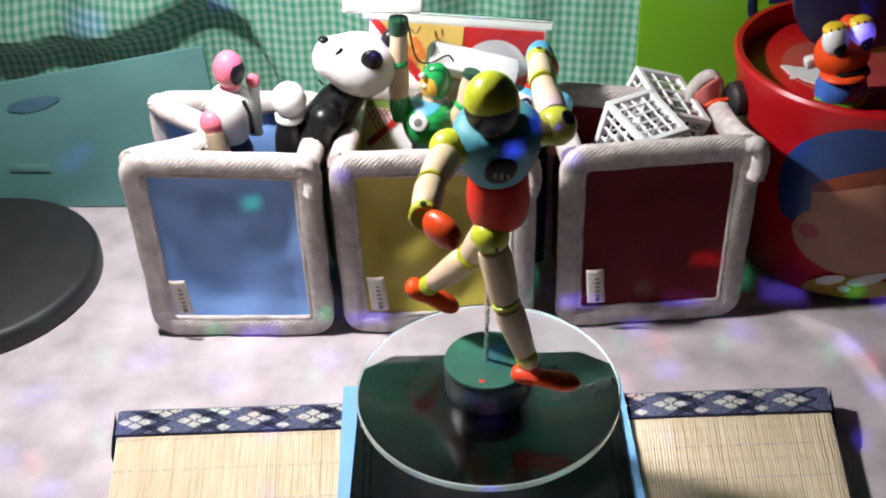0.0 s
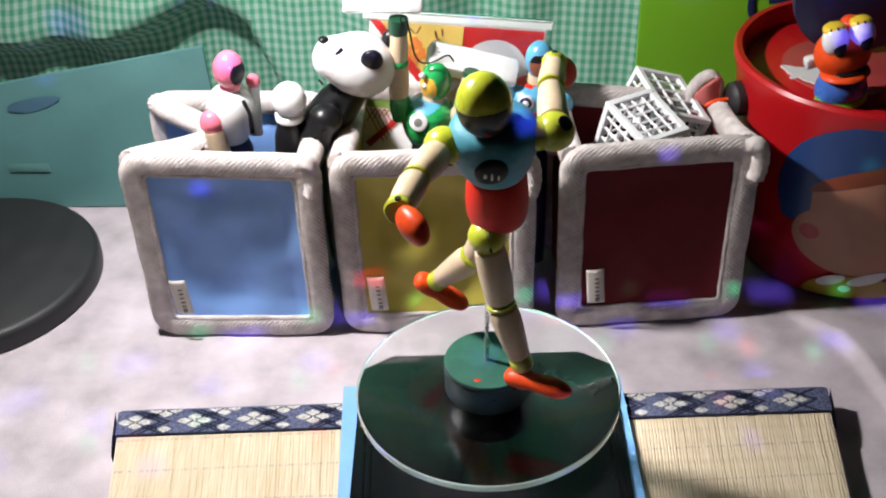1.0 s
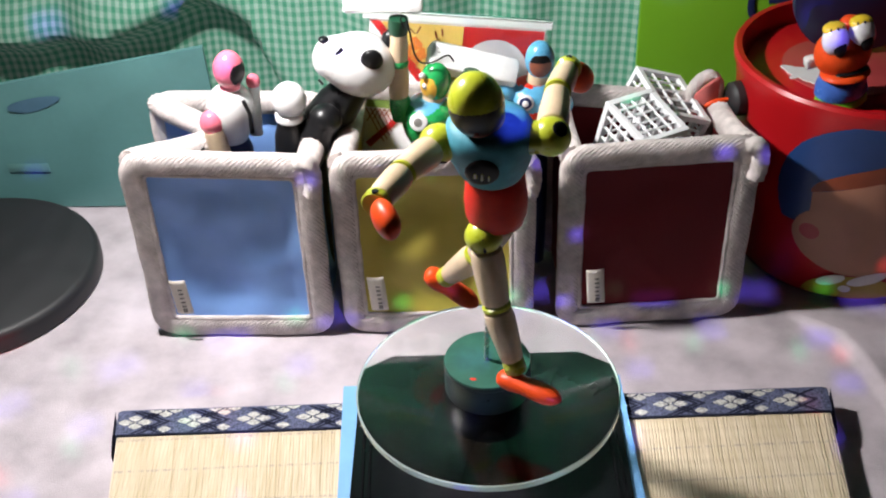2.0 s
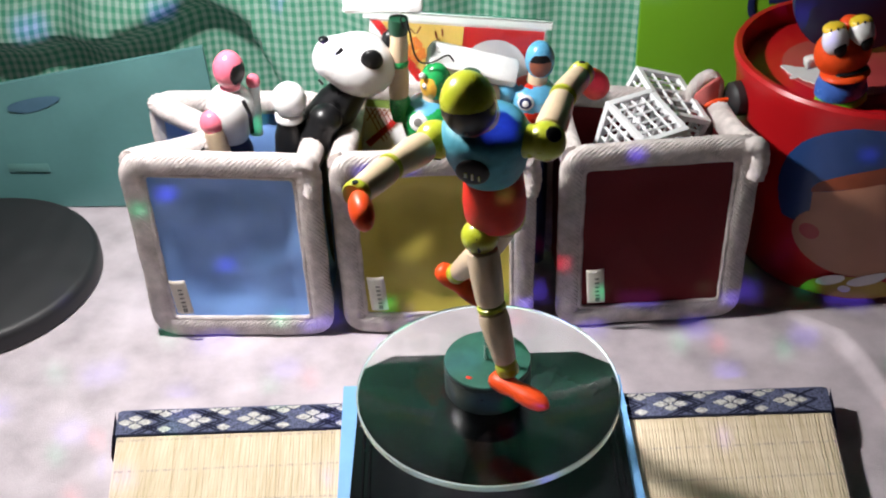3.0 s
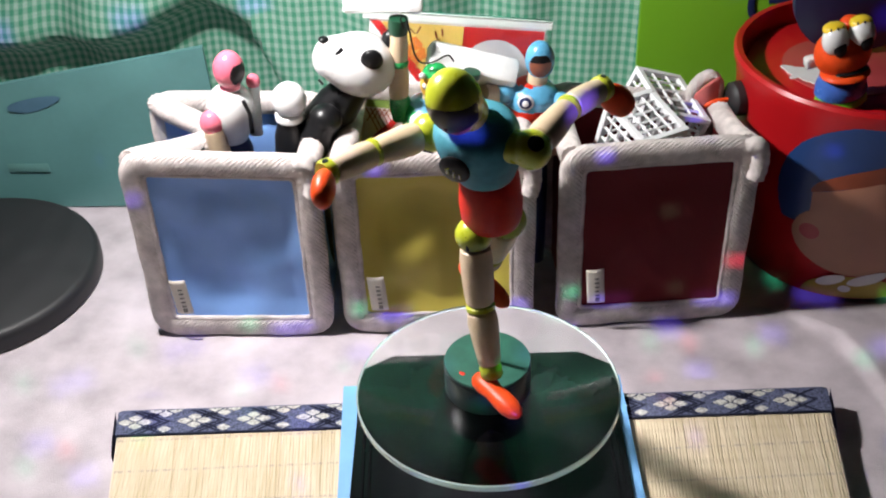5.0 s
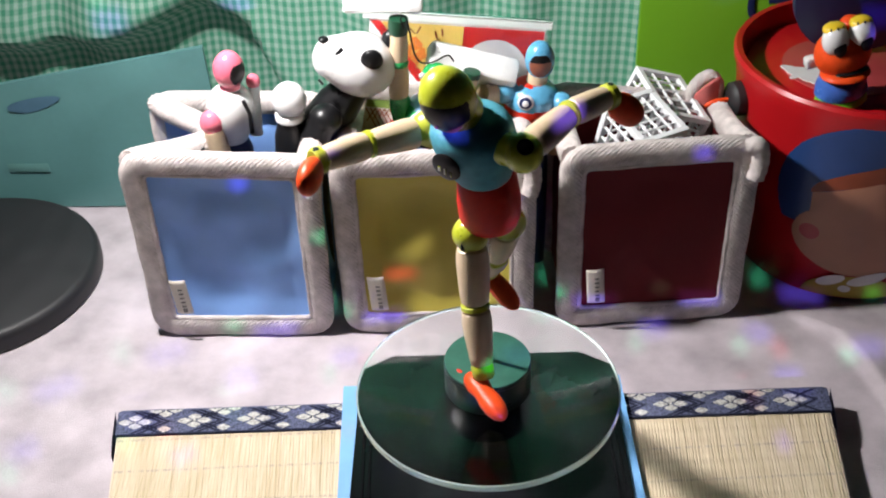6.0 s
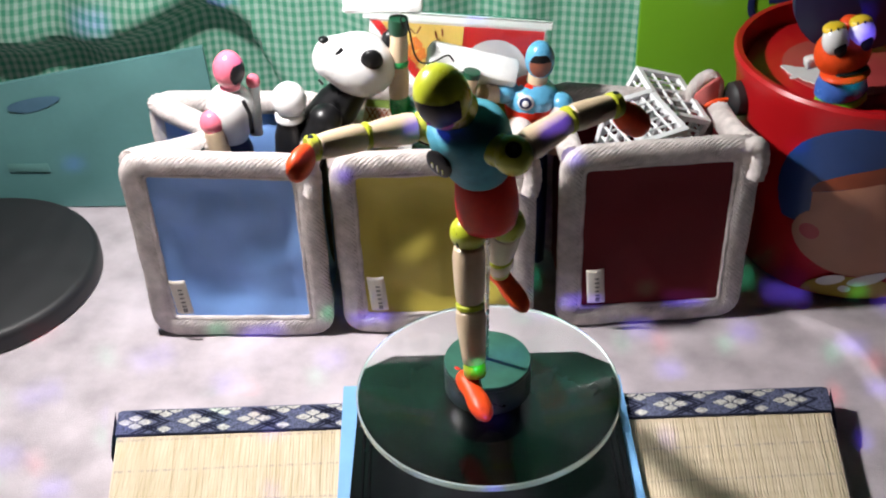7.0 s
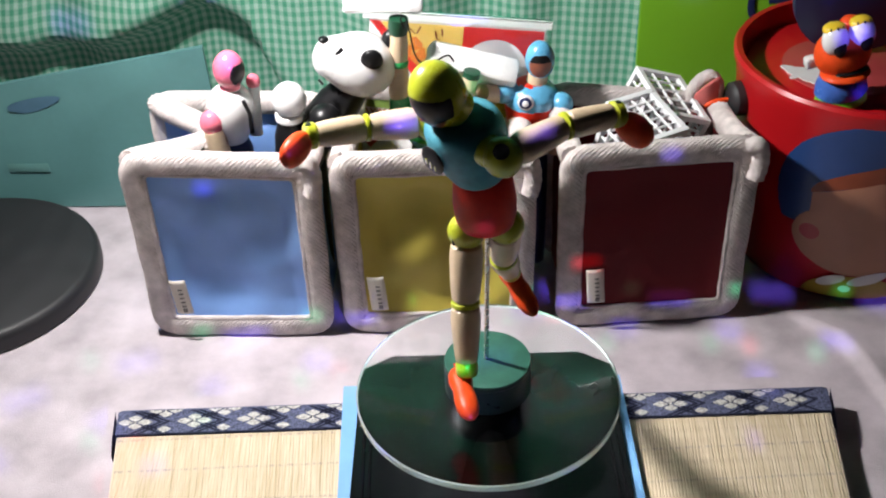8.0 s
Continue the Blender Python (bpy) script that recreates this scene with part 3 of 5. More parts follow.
def wooden_doll():
    """Jointed wooden doll, in the pose that it keeps while it turns."""
    LIM, WO, TE, RE, OR, BK, SK, WH = range(8)
    bm = bmesh.new()
    fwd = Vector((-0.40, -0.90, -0.15)).normalized()
    up = Vector((-0.22, -0.26, 0.94)).normalized()
    # shorts
    turned(bm, (3.2e-3, -4.4e-3, 0.1450), (2.2e-3, -5.8e-3, 0.1706), [(0, 0.0004), (0.001, 0.0092), (0.05, 0.0108), (0.2, 0.0119), (0.45, 0.0122), (0.85, 0.0113), (1, 0.0102)], RE, 36)
    # barrel of the chest
    turned(bm, (1.4e-3, -6.4e-3, 0.1680), (-2.6e-3, -12.4e-3, 0.1956), [(0, 0.0098), (0.05, 0.0110), (0.2, 0.0130), (0.42, 0.0149), (0.62, 0.0158), (0.8, 0.0157), (0.90, 0.0147), (0.96, 0.0126), (1, 0.0092)], TE, 44, flat=(0.90, 1.04), hint=fwd)
    # badge
    n = Vector((-0.34, -0.92, -0.10)).normalized()
    c = Vector((-3.8e-3, -9.6e-3, 0.1815))
    ball(bm, c + n * 0.0138, (0.0062, 0.0056, 0.0012), BK, n, (1, 0, 0), 28, 10)
    # bars of the badge's worn print
    side = n.cross(Vector((0, 0, 1))).normalized()
    upn = side.cross(n)
    for k in (-1, 0, 1):
        block(bm, (0.0010 + 0.0003 * k, 0.0004, 0.0030 - 0.0008 * abs(k)), Matrix.Translation(c + n * 0.0149 + side * 0.0024 * k - upn * 0.0014 + upn * 0.0006 * k) @ frame_of(upn, side).to_4x4(), WH, 0.0002, 1)
    # neck and head with helmet, dark visor and face
    turned(bm, (-4.0e-3, -12e-3, 0.1965), (-7.0e-3, -16e-3, 0.2020), [(0, 0.0078), (1, 0.0086)], LIM, 28)
    hc = Vector((-8.4e-3, -17.2e-3, 0.2046))
    for f in ball(bm, hc, (0.0102, 0.0099, 0.0130), LIM, up, fwd, 160, 110):
        d = (f.calc_center_median() - hc)
        a, h = d.normalized().dot(fwd), d.dot(up) / 0.0132
        s = d.normalized().dot(up.cross(fwd))
        if a > 0.06 and -0.56 + 0.16 * abs(s) < h < 0.38 - 0.22 * s * s:
            f.material_index = BK
        elif a > 0.32 and h <= -0.56 + 0.16 * abs(s) and h > -0.95:
            f.material_index = SK
    turned(bm, hc + fwd * 0.0080 - up * 0.0050, hc + fwd * 0.0103 - up * 0.0066, [(0, 0.0015), (1, 0.0007)], SK, 10)
    # arms: shoulder ball, upper arm, ring, lower arm, cuff, paddle hand
    for sh, el, wr, tip, hole in (((-19.0e-3, -5.5e-3, 0.1850), (-37.2e-3, -21.2e-3, 0.1856), (-51.0e-3, -38.2e-3, 0.1870), (-49.6e-3, -57.0e-3, 0.1860), (-0.2, -0.5, -0.84)),
                                  ((18.6e-3, -19.6e-3, 0.1876), (30.8e-3, 4.4e-3, 0.1912), (43.0e-3, 22.6e-3, 0.1900), (55.0e-3, 28.0e-3, 0.1768), (0.25, -0.62, 0.74))):
        sh, el, wr, tip = Vector(sh), Vector(el), Vector(wr), Vector(tip)
        d1, d2 = (el - sh).normalized(), (wr - el).normalized()
        ball(bm, sh, (0.0074, 0.0074, 0.0070), LIM, d1, (0, 0, 1), 30, 20)
        hd = Vector(hole).normalized()
        turned(bm, sh + hd * 0.0062, sh + hd * 0.00735, [(0, 0.0030), (0.8, 0.0029), (1, 0.0024)], BK, 18)
        turned(bm, Vector((-3.0e-3, -12e-3, 0.1865)).lerp(sh, 0.6), sh, [(0, 0.0062), (1, 0.0060)], LIM, 20)
        limb(bm, sh + d1 * 0.0052, el - d1 * 0.0006, 0.0058, 0.0050, WO)
        ring(bm, el - d1 * 0.0007, el + d2 * 0.0011, 0.0052, LIM)
        limb(bm, el + d2 * 0.0010, wr - d2 * 0.0022, 0.0051, 0.0047, WO)
        ring(bm, wr - d2 * 0.0026, wr + d2 * 0.0018, 0.0050, LIM)
        turned(bm, wr + Vector((0, 0, 0.0038)), wr + Vector((0, 0, 0.0051)), [(0, 0.0016), (1, 0.0011)], BK, 14)
        h = tip - wr
        ball(bm, wr + h * 0.50, (0.0058, 0.0042, h.length * 0.42), OR, h, (0, 0, 1), 28, 18, 0.7)
    # legs: hip cup, thigh, ring, calf, cuff, shoe
    for hip, kn, an, heel, toe in (((-3.6e-3, -8.4e-3, 0.1420), (-1.0e-3, -15.0e-3, 0.1118), (3.6e-3, -23.2e-3, 0.0858), (-1.6e-3, -21.5e-3, 0.0800), (16.2e-3, -42.0e-3, 0.0790)),
                                   ((8.8e-3, 0.5e-3, 0.1430), (1.0e-3, 12.8e-3, 0.1170), (-6.6e-3, 33.0e-3, 0.0935), (-13.5e-3, 39.0e-3, 0.0925), (6.8e-3, 31.6e-3, 0.0745))):
        hip, kn, an, heel, toe = Vector(hip), Vector(kn), Vector(an), Vector(heel), Vector(toe)
        d1, d2 = (kn - hip).normalized(), (an - kn).normalized()
        ball(bm, hip, (0.0074, 0.0074, 0.0072), LIM, d1, (1, 0, 0), 28, 18)
        turned(bm, hip + Vector((-0.3, -0.92, 0)) * 0.0068 + d1 * 0.003, hip + Vector((-0.3, -0.92, 0)) * 0.0070 - d1 * 0.003, [(0, 0.0006), (1, 0.0006)], BK, 8)
        limb(bm, hip + d1 * 0.0050, kn - d1 * 0.0010, 0.0064, 0.0058, WO)
        ring(bm, kn - d1 * 0.0012, kn + d2 * 0.0014, 0.0058, LIM)
        limb(bm, kn + d2 * 0.0012, an - d2 * 0.0024, 0.0060, 0.0048, WO)
        ring(bm, an - d2 * 0.0030, an + d2 * 0.0030, 0.0046, LIM)
        h = toe - heel
        turned(bm, heel - h.normalized() * 0.0012, toe, [(0, 0.0018), (0.03, 0.0034), (0.10, 0.0046), (0.25, 0.0050), (0.42, 0.0042), (0.6, 0.0047), (0.78, 0.0046), (0.9, 0.0036), (0.97, 0.0020), (1, 0.0007)], OR, 26, flat=(0.80, 1.0), hint=-d2)
    ob = link("wooden_doll", bm, [LIME, WOOD, TEAL, RED_PAINT, ORANGE, BLACK_PAINT, SKIN, WHITE_PAINT])
    return tagged(ob, "jointed wooden doll lacquered teal, red and lime on one leg", "doll")


# ---------------------------------------------------------------- fabric storage boxes
ROPE = 0.0060


def rope(name, path, parent, radius=ROPE, closed=False, squash=1.0):
    bm = bmesh.new()
    tube(bm, path, radius, 56, closed=closed, twist=2300.0, ridges=14, depth=0.135, squash=squash)
    return part(name, bm, BINDING, parent)


def panel(name, corners, cloth, parent, bulge, seed, label="", dent=0.0):
    """A cloth panel between four corners (going round), puckered a little."""
    a, b, c, d = [Vector(p) for p in corners]
    n = (b - a).cross(d - a).normalized()
    bm = bmesh.new()

    def at(u, v):
        p = (a * (1 - u) + b * u) * (1 - v) + (d * (1 - u) + c * u) * v
        e = min(1, 6 * min(u, 1 - u)) * min(1, 6 * min(v, 1 - v))
        q = Vector((u * 1.9 + seed, v * 2.0, seed * 1.7))
        # cloth pulled tight between its corners, with soft creases
        pull = math.sin(math.pi * u) * math.sin(math.pi * v) * math.cos(2 * math.pi * (u - v) + 0.6 * noise.noise(q))
        return p + n * (e * bulge * (-0.95 * math.sin(math.pi * u) * math.sin(math.pi * v) ** 0.8 + 0.95 * noise.noise(q * 1.7) + 0.20 * pull + 0.24 * noise.noise(q * 1.9) + 0.05 * noise.noise(q * 5.0)) - dent * v * v * math.sin(math.pi * u) ** 1.5)
    grid(bm, 48, 48, at)
    ob = part(name, bm, cloth, parent, label)
    so = ob.modifiers.new("thickness", "SOLIDIFY")
    so.thickness, so.offset = 0.0012, 0
    return ob


def fabric_box(label, cloth, m, w, h, d, seed, corner=(0, 0, 0, 0), tag_x=0.016, dent=0.0, bulge=0.0066):
    """corner: how far the four top corners (front left, front right, back right, back left) rise or sag."""
    box = empty("storage_box", m)
    r = ROPE
    x0, x1, y0, y1, z0 = r, w - r, r, d - r, r
    zt = [h - r + c for c in corner]
    fl, fr, br, bl = (x0, y0), (x1, y0), (x1, y1), (x0, y1)
    rnd = random.Random(seed)

    def loop(p, q, zp, zq):
        pts = smooth_path([(q[0], q[1], zq), (p[0], p[1], zp), (p[0], p[1], z0), (q[0], q[1], z0)], 0.0005, 0.008, True)
        return [v + Vector((0.0007 * noise.noise(v * 60 + Vector((seed, 0, 0))), 0.0007 * noise.noise(v * 60), 0)) for v in pts]
    rope("front_piping", loop(fl, fr, zt[0], zt[1]), box, squash=0.72)
    rope("back_piping", loop(bl, br, zt[3], zt[2]), box, squash=0.72)
    for p, q, a, b, dx in ((fl, bl, zt[0], zt[3], dent), (fr, br, zt[1], zt[2], 0)):
        sag = rnd.uniform(0.002, 0.005)
        rope("top_piping", [Vector((p[0] + (q[0] - p[0]) * s + dx * math.sin(math.pi * s) ** 1.5, p[1] + (q[1] - p[1]) * s, a + (b - a) * s - sag * math.sin(math.pi * s))) for s in (k / 110 for k in range(111))], box)
    # the sewn inner edge of the folded band
    ins = 0.0056
    seam = smooth_path([(x0 + ins, y0 - 0.0020, zt[0] - ins), (x0 + ins, y0 - 0.0020, z0 + ins), (x1 - ins, y0 - 0.0020, z0 + ins), (x1 - ins, y0 - 0.0020, zt[1] - ins)], 0.0008, 0.004, True)
    bm = bmesh.new()
    tube(bm, [v + Vector((0.0006 * noise.noise(v * 90), 0, 0.0006 * noise.noise(v * 70 + Vector((seed, 3, 0))))) for v in seam], 0.0013, 12, closed=True, twist=3600.0, ridges=3, depth=0.2)
    part("inner_seam", bm, BINDING, box, "thin sewn edge of the binding")
    t = 0.001
    panel("front_panel", [(x0, y0 - t, z0), (x1, y0 - t, z0), (x1, y0 - t, zt[1]), (x0, y0 - t, zt[0])], cloth, box, bulge, seed)
    panel("back_panel", [(x1, y1 + t, z0), (x0, y1 + t, z0), (x0, y1 + t, zt[3]), (x1, y1 + t, zt[2])], cloth, box, 0.002, seed + 3)
    panel("side_panel", [(x0, y1, z0), (x0, y0, z0), (x0, y0, zt[0]), (x0, y1, zt[3])], cloth, box, 0.002, seed + 5, dent=dent)
    panel("side_panel", [(x1, y0, z0), (x1, y1, z0), (x1, y1, zt[2]), (x1, y0, zt[1])], cloth, box, 0.002, seed + 7)
    panel("bottom_panel", [(x0, y0, 0.0025), (x0, y1, 0.0025), (x1, y1, 0.0025), (x1, y0, 0.0025)], cloth, box, 0.0, seed)
    # sewn-in tag with small lettering across it
    bm = bmesh.new()
    grid(bm, 6, 10, lambda u, v: (tag_x + 0.0090 * u - 0.0014 * v, -0.0012 - 0.0012 * math.sin(u * 2.2), 0.0190 + 0.0215 * v + 0.001 * u))
    tag = part("tag", bm, TAG, box, "small cream woven tag")
    so = tag.modifiers.new("thickness", "SOLIDIFY")
    so.thickness = 0.0005
    bm = bmesh.new()
    for k in range(6):
        z = 0.0215 + 0.0027 * k
        block(bm, (0.0022, 0.0004, 0.0008 if k else 0.0024), pose(tag_x + 0.0052 - 0.0014 * (z - 0.0190) / 0.0215, -0.0026, z + 0.0005))
    part("lettering", bm, INK, tag, "dark illegible lettering")
    # knotted end of the piping at one top corner
    bm = bmesh.new()
    kx = w - 0.004
    pts = smooth_path([(kx - 0.004, 0.001, h - 0.004), (kx + 0.001, -0.0005, h - 0.001), (kx + 0.003, 0.0005, h - 0.012), (kx + 0.001, 0.000, h - 0.021)], 0.0008, 0.005)
    tube(bm, pts, 0.0042, 24, twist=1300.0, ridges=5, depth=0.17)
    part("piping_end", bm, BINDING, box)
    tagged(box, label, "storage box", group="fabric storage boxes")
    return box


def boxes():
    fabric_box("blue cloth storage box bound with thick cream cotton rope", BLUE_CLOTH, pose(-0.1745, 0.1072, 0, 0, 0, -3.8), 0.0980, 0.1135, 0.072, 1.3, (0.001, -0.002, 0.0, 0.001), 0.0160, dent=0.034)
    fabric_box("mustard cloth storage box bound with cream cotton rope", YELLOW_CLOTH, pose(-0.0715, 0.1025, 0, 0, 0, -2.8), 0.1012, 0.1110, 0.101, 4.1, (0.0, 0.001, -0.010, -0.006), 0.0160)
    red = fabric_box("maroon cloth storage box bound with cream cotton rope", RED_CLOTH, pose(0.0420, 0.0995, 0, 0, 0, 1.5), 0.0985, 0.1115, 0.076, 7.7, (-0.001, 0.0, -0.012, 0.0), 0.0155, bulge=0.0015)
    # a loose loop of the binding that stands up at the far corner, with its cloth
    bm = bmesh.new()
    tube(bm, smooth_path([(0.078, 0.068, 0.0990), (0.080, 0.068, 0.1070), (0.087, 0.068, 0.1130), (0.0925, 0.068, 0.1080), (0.093, 0.068, 0.0900)], 0.0006, 0.006), 0.0033, 26, twist=1300.0, ridges=6, depth=0.17)
    part("loose_piping", bm, BINDING, red)
    bm = bmesh.new()
    grid(bm, 12, 12, lambda u, v: (0.079 + 0.0135 * u, 0.0650 - 0.002 * math.sin(3 * u), 0.088 + (0.024 - 0.010 * (1 - u) ** 2) * v))
    sheet = part("corner_cloth", bm, ROSE_CLOTH, red, "faded rose cloth")
    so = sheet.modifiers.new("thickness", "SOLIDIFY")
    so.thickness = 0.001


# ---------------------------------------------------------------- bucket and what is round it
BUCKET = Vector((0.213, 0.170, 0))


def bucket():
    b = empty("bucket", Matrix.Translation(BUCKET))
    bm = bmesh.new()
    h, r0, r1, seg = 0.1205, 0.0570, 0.0695, 128
    prof = [(0, 0.0), (0.0, r0 - 0.004), (0.0015, r0), (0.006, r0 + 0.001), (h - 0.008, r1), (h - 0.004, r1 + 0.0018), (h, r1 + 0.0022), (h + 0.0018, r1 + 0.001), (h + 0.0015, r1 - 0.002), (h - 0.010, r1 - 0.0035), (0.075, r0 + 0.002), (0.070, 0.0)]
    rings = []
    for z, r in prof:
        rings.append([bm.verts.new((max(r, 1e-5) * math.cos(2 * math.pi * i / seg), max(r, 1e-5) * math.sin(2 * math.pi * i / seg), z + 0.0004)) for i in range(seg)])
    for p, q in zip(rings, rings[1:]):
        for i in range(seg):
            bm.faces.new((p[i], p[(i + 1) % seg], q[(i + 1) % seg], q[i]))
    bmesh.ops.remove_doubles(bm, verts=bm.verts, dist=2e-5)
    part("body", bm, BUCKET_RED, b, "red plastic bucket wall with a rolled rim")
    # recessed lid
    bm = bmesh.new()
    turned(bm, (0, 0, 0.1075), (0, 0, 0.1115), [(0, 0.0640), (0.9, 0.0640), (1, 0.0630)], seg=80)
    lid = part("lid", bm, BUCKET_RED, b, "recessed red lid")
    bm = bmesh.new()
    turned(bm, (-0.012, 0.004, 0.1114), (-0.012, 0.004, 0.1122), [(0, 0.033), (0.7, 0.033), (1, 0.032)], seg=60)
    part("lid_disc", bm, PRINT_ROSE, lid, "paler round print")
    # white splash print: a blot with arms
    bm = bmesh.new()
    out = []
    for i in range(72):
        a = 2 * math.pi * i / 72
        r = 0.0085 + 0.0045 * max(0, math.cos(5 * a + 0.7)) ** 1.5 + 0.002 * math.sin(3 * a)
        out.append((-0.0350 + 1.05 * r * math.cos(a), -0.003 + 0.95 * r * math.sin(a)))
    prism(bm, out, 0.1120, 0.1127)
    part("splash_print", bm, PRINT_WHITE, lid, "white splash-shaped print")
    # printed picture on the wall, as plain shapes
    def wrap(az, z, lift):
        r = 0.0580 + 0.0115 * z / 0.1125 + lift
        a = radians(az)
        return (r * math.sin(a), -r * math.cos(a), z + 0.0004)

    def print_shape(name, inside, box, mat, lift, label=""):
        a0, a1, z0, z1 = box
        bm = bmesh.new()
        nx, nz = 130, 100
        vs = {}
        for i in range(nx):
            for j in range(nz):
                u, v = (i + 0.5) / nx, (j + 0.5) / nz
                if inside(a0 + (a1 - a0) * u, z0 + (z1 - z0) * v):
                    q = []
                    for di, dj in ((0, 0), (1, 0), (1, 1), (0, 1)):
                        k = (i + di, j + dj)
                        if k not in vs:
                            vs[k] = bm.verts.new(wrap(a0 + (a1 - a0) * k[0] / nx, z0 + (z1 - z0) * k[1] / nz, lift))
                        q.append(vs[k])
                    bm.faces.new(q)
        for _ in range(8):
            bmesh.ops.smooth_vert(bm, verts=[v for v in bm.verts if v.is_boundary], factor=0.5, use_axis_x=True, use_axis_y=True, use_axis_z=True)
        part(name, bm, mat, b, label)

    def oval(ca, cz, ra, rz):
        return lambda a, z: ((a - ca) / ra) ** 2 + ((z - cz) / rz) ** 2 < 1
    cap, cheeks = oval(-10, 0.067, 45, 0.049), oval(-10, 0.043, 35, 0.0245)

    def fringe(a):
        """Height of the lower and the upper edge of the auburn print."""
        u = min(1, max(0, (a + 38.3) / 28))
        return 0.0700 + 0.012 * u, 0.0705 + 0.0215 * u ** 0.55
    print_shape("blue_print", lambda a, z: cap(a, z) and z > 0.047, (-58, 38, 0.03, 0.117), BUCKET_BLUE, 0.0003, "dark blue rounded print")
    print_shape("auburn_print", lambda a, z: -38.3 < a < 18 and fringe(a)[0] - 0.001 < z < fringe(a)[1], (-42, 20, 0.06, 0.1), PRINT_AUBURN, 0.0005, "auburn print")
    print_shape("peach_print", lambda a, z: cheeks(a, z) or (-37.3 < a < 18 and 0.045 < z < fringe(a)[0]), (-48, 28, 0.012, 0.086), PRINT_PEACH, 0.0007, "plain peach rounded print")
    print_shape("rose_print", oval(-36.0, 0.0445, 5.0, 0.0052), (-44, -28, 0.036, 0.054), PRINT_ROSE, 0.0009, "small rose spot")
    print_shape("yellow_print", lambda a, z: oval(-11, 0.001, 26, 0.0175)(a, z) and z > 0.0030, (-40, 20, 0.002, 0.02), PRINT_YELLOW, 0.0005, "mustard yellow print")
    print_shape("collar_print", lambda a, z: oval(-22, 0.0148, 7, 0.0036)(a, z - 0.0004 * (a + 22)), (-32, -12, 0.008, 0.022), PRINT_WHITE, 0.0010, "white collar-shaped print")
    print_shape("collar_print", lambda a, z: oval(-4, 0.0172, 10, 0.0040)(a, z - 0.0003 * (a + 4)), (-16, 8, 0.010, 0.026), PRINT_WHITE, 0.0010)
    print_shape("button_print", oval(-14.5, 0.0100, 3.2, 0.0024), (-20, -9, 0.006, 0.014), PRINT_WHITE, 0.0012, "small round white print")
    # ear and carrying wire at the side
    bm = bmesh.new()
    turned(bm, (-0.0655, -0.004, 0.1000), (-0.0760, -0.006, 0.1000), [(0, 0.0085), (0.15, 0.0095), (0.75, 0.0092), (0.92, 0.0075), (1, 0.004)], seg=36)
    ear = part("ear", bm, BLACK_MATT, b, "round black plastic ear")
    bm = bmesh.new()
    tube(bm, smooth_path([(-0.0745, -0.006, 0.1005), (-0.0835, -0.006, 0.0995), (-0.0890, -0.004, 0.0945), (-0.0900, 0.004, 0.0890)], 0.001, 0.004), 0.0013, 10)
    part("wire", bm, ORANGE, ear, "thin orange-red wire")
    tagged(b, "red plastic bucket printed with blue, peach and auburn shapes", "bucket")
    return b


def navy_lid():
    bm = bmesh.new()
    turned(bm, (0.2080, 0.1780, 0.1500), (0.2080, 0.1850, 0.1515), [(0, 0.036), (0.1, 0.0378), (0.8, 0.0378), (1, 0.036)], seg=72)
    tagged(link("navy_disc", bm, NAVY_PRINT), "dark navy round disc standing on the red bucket", "disc")


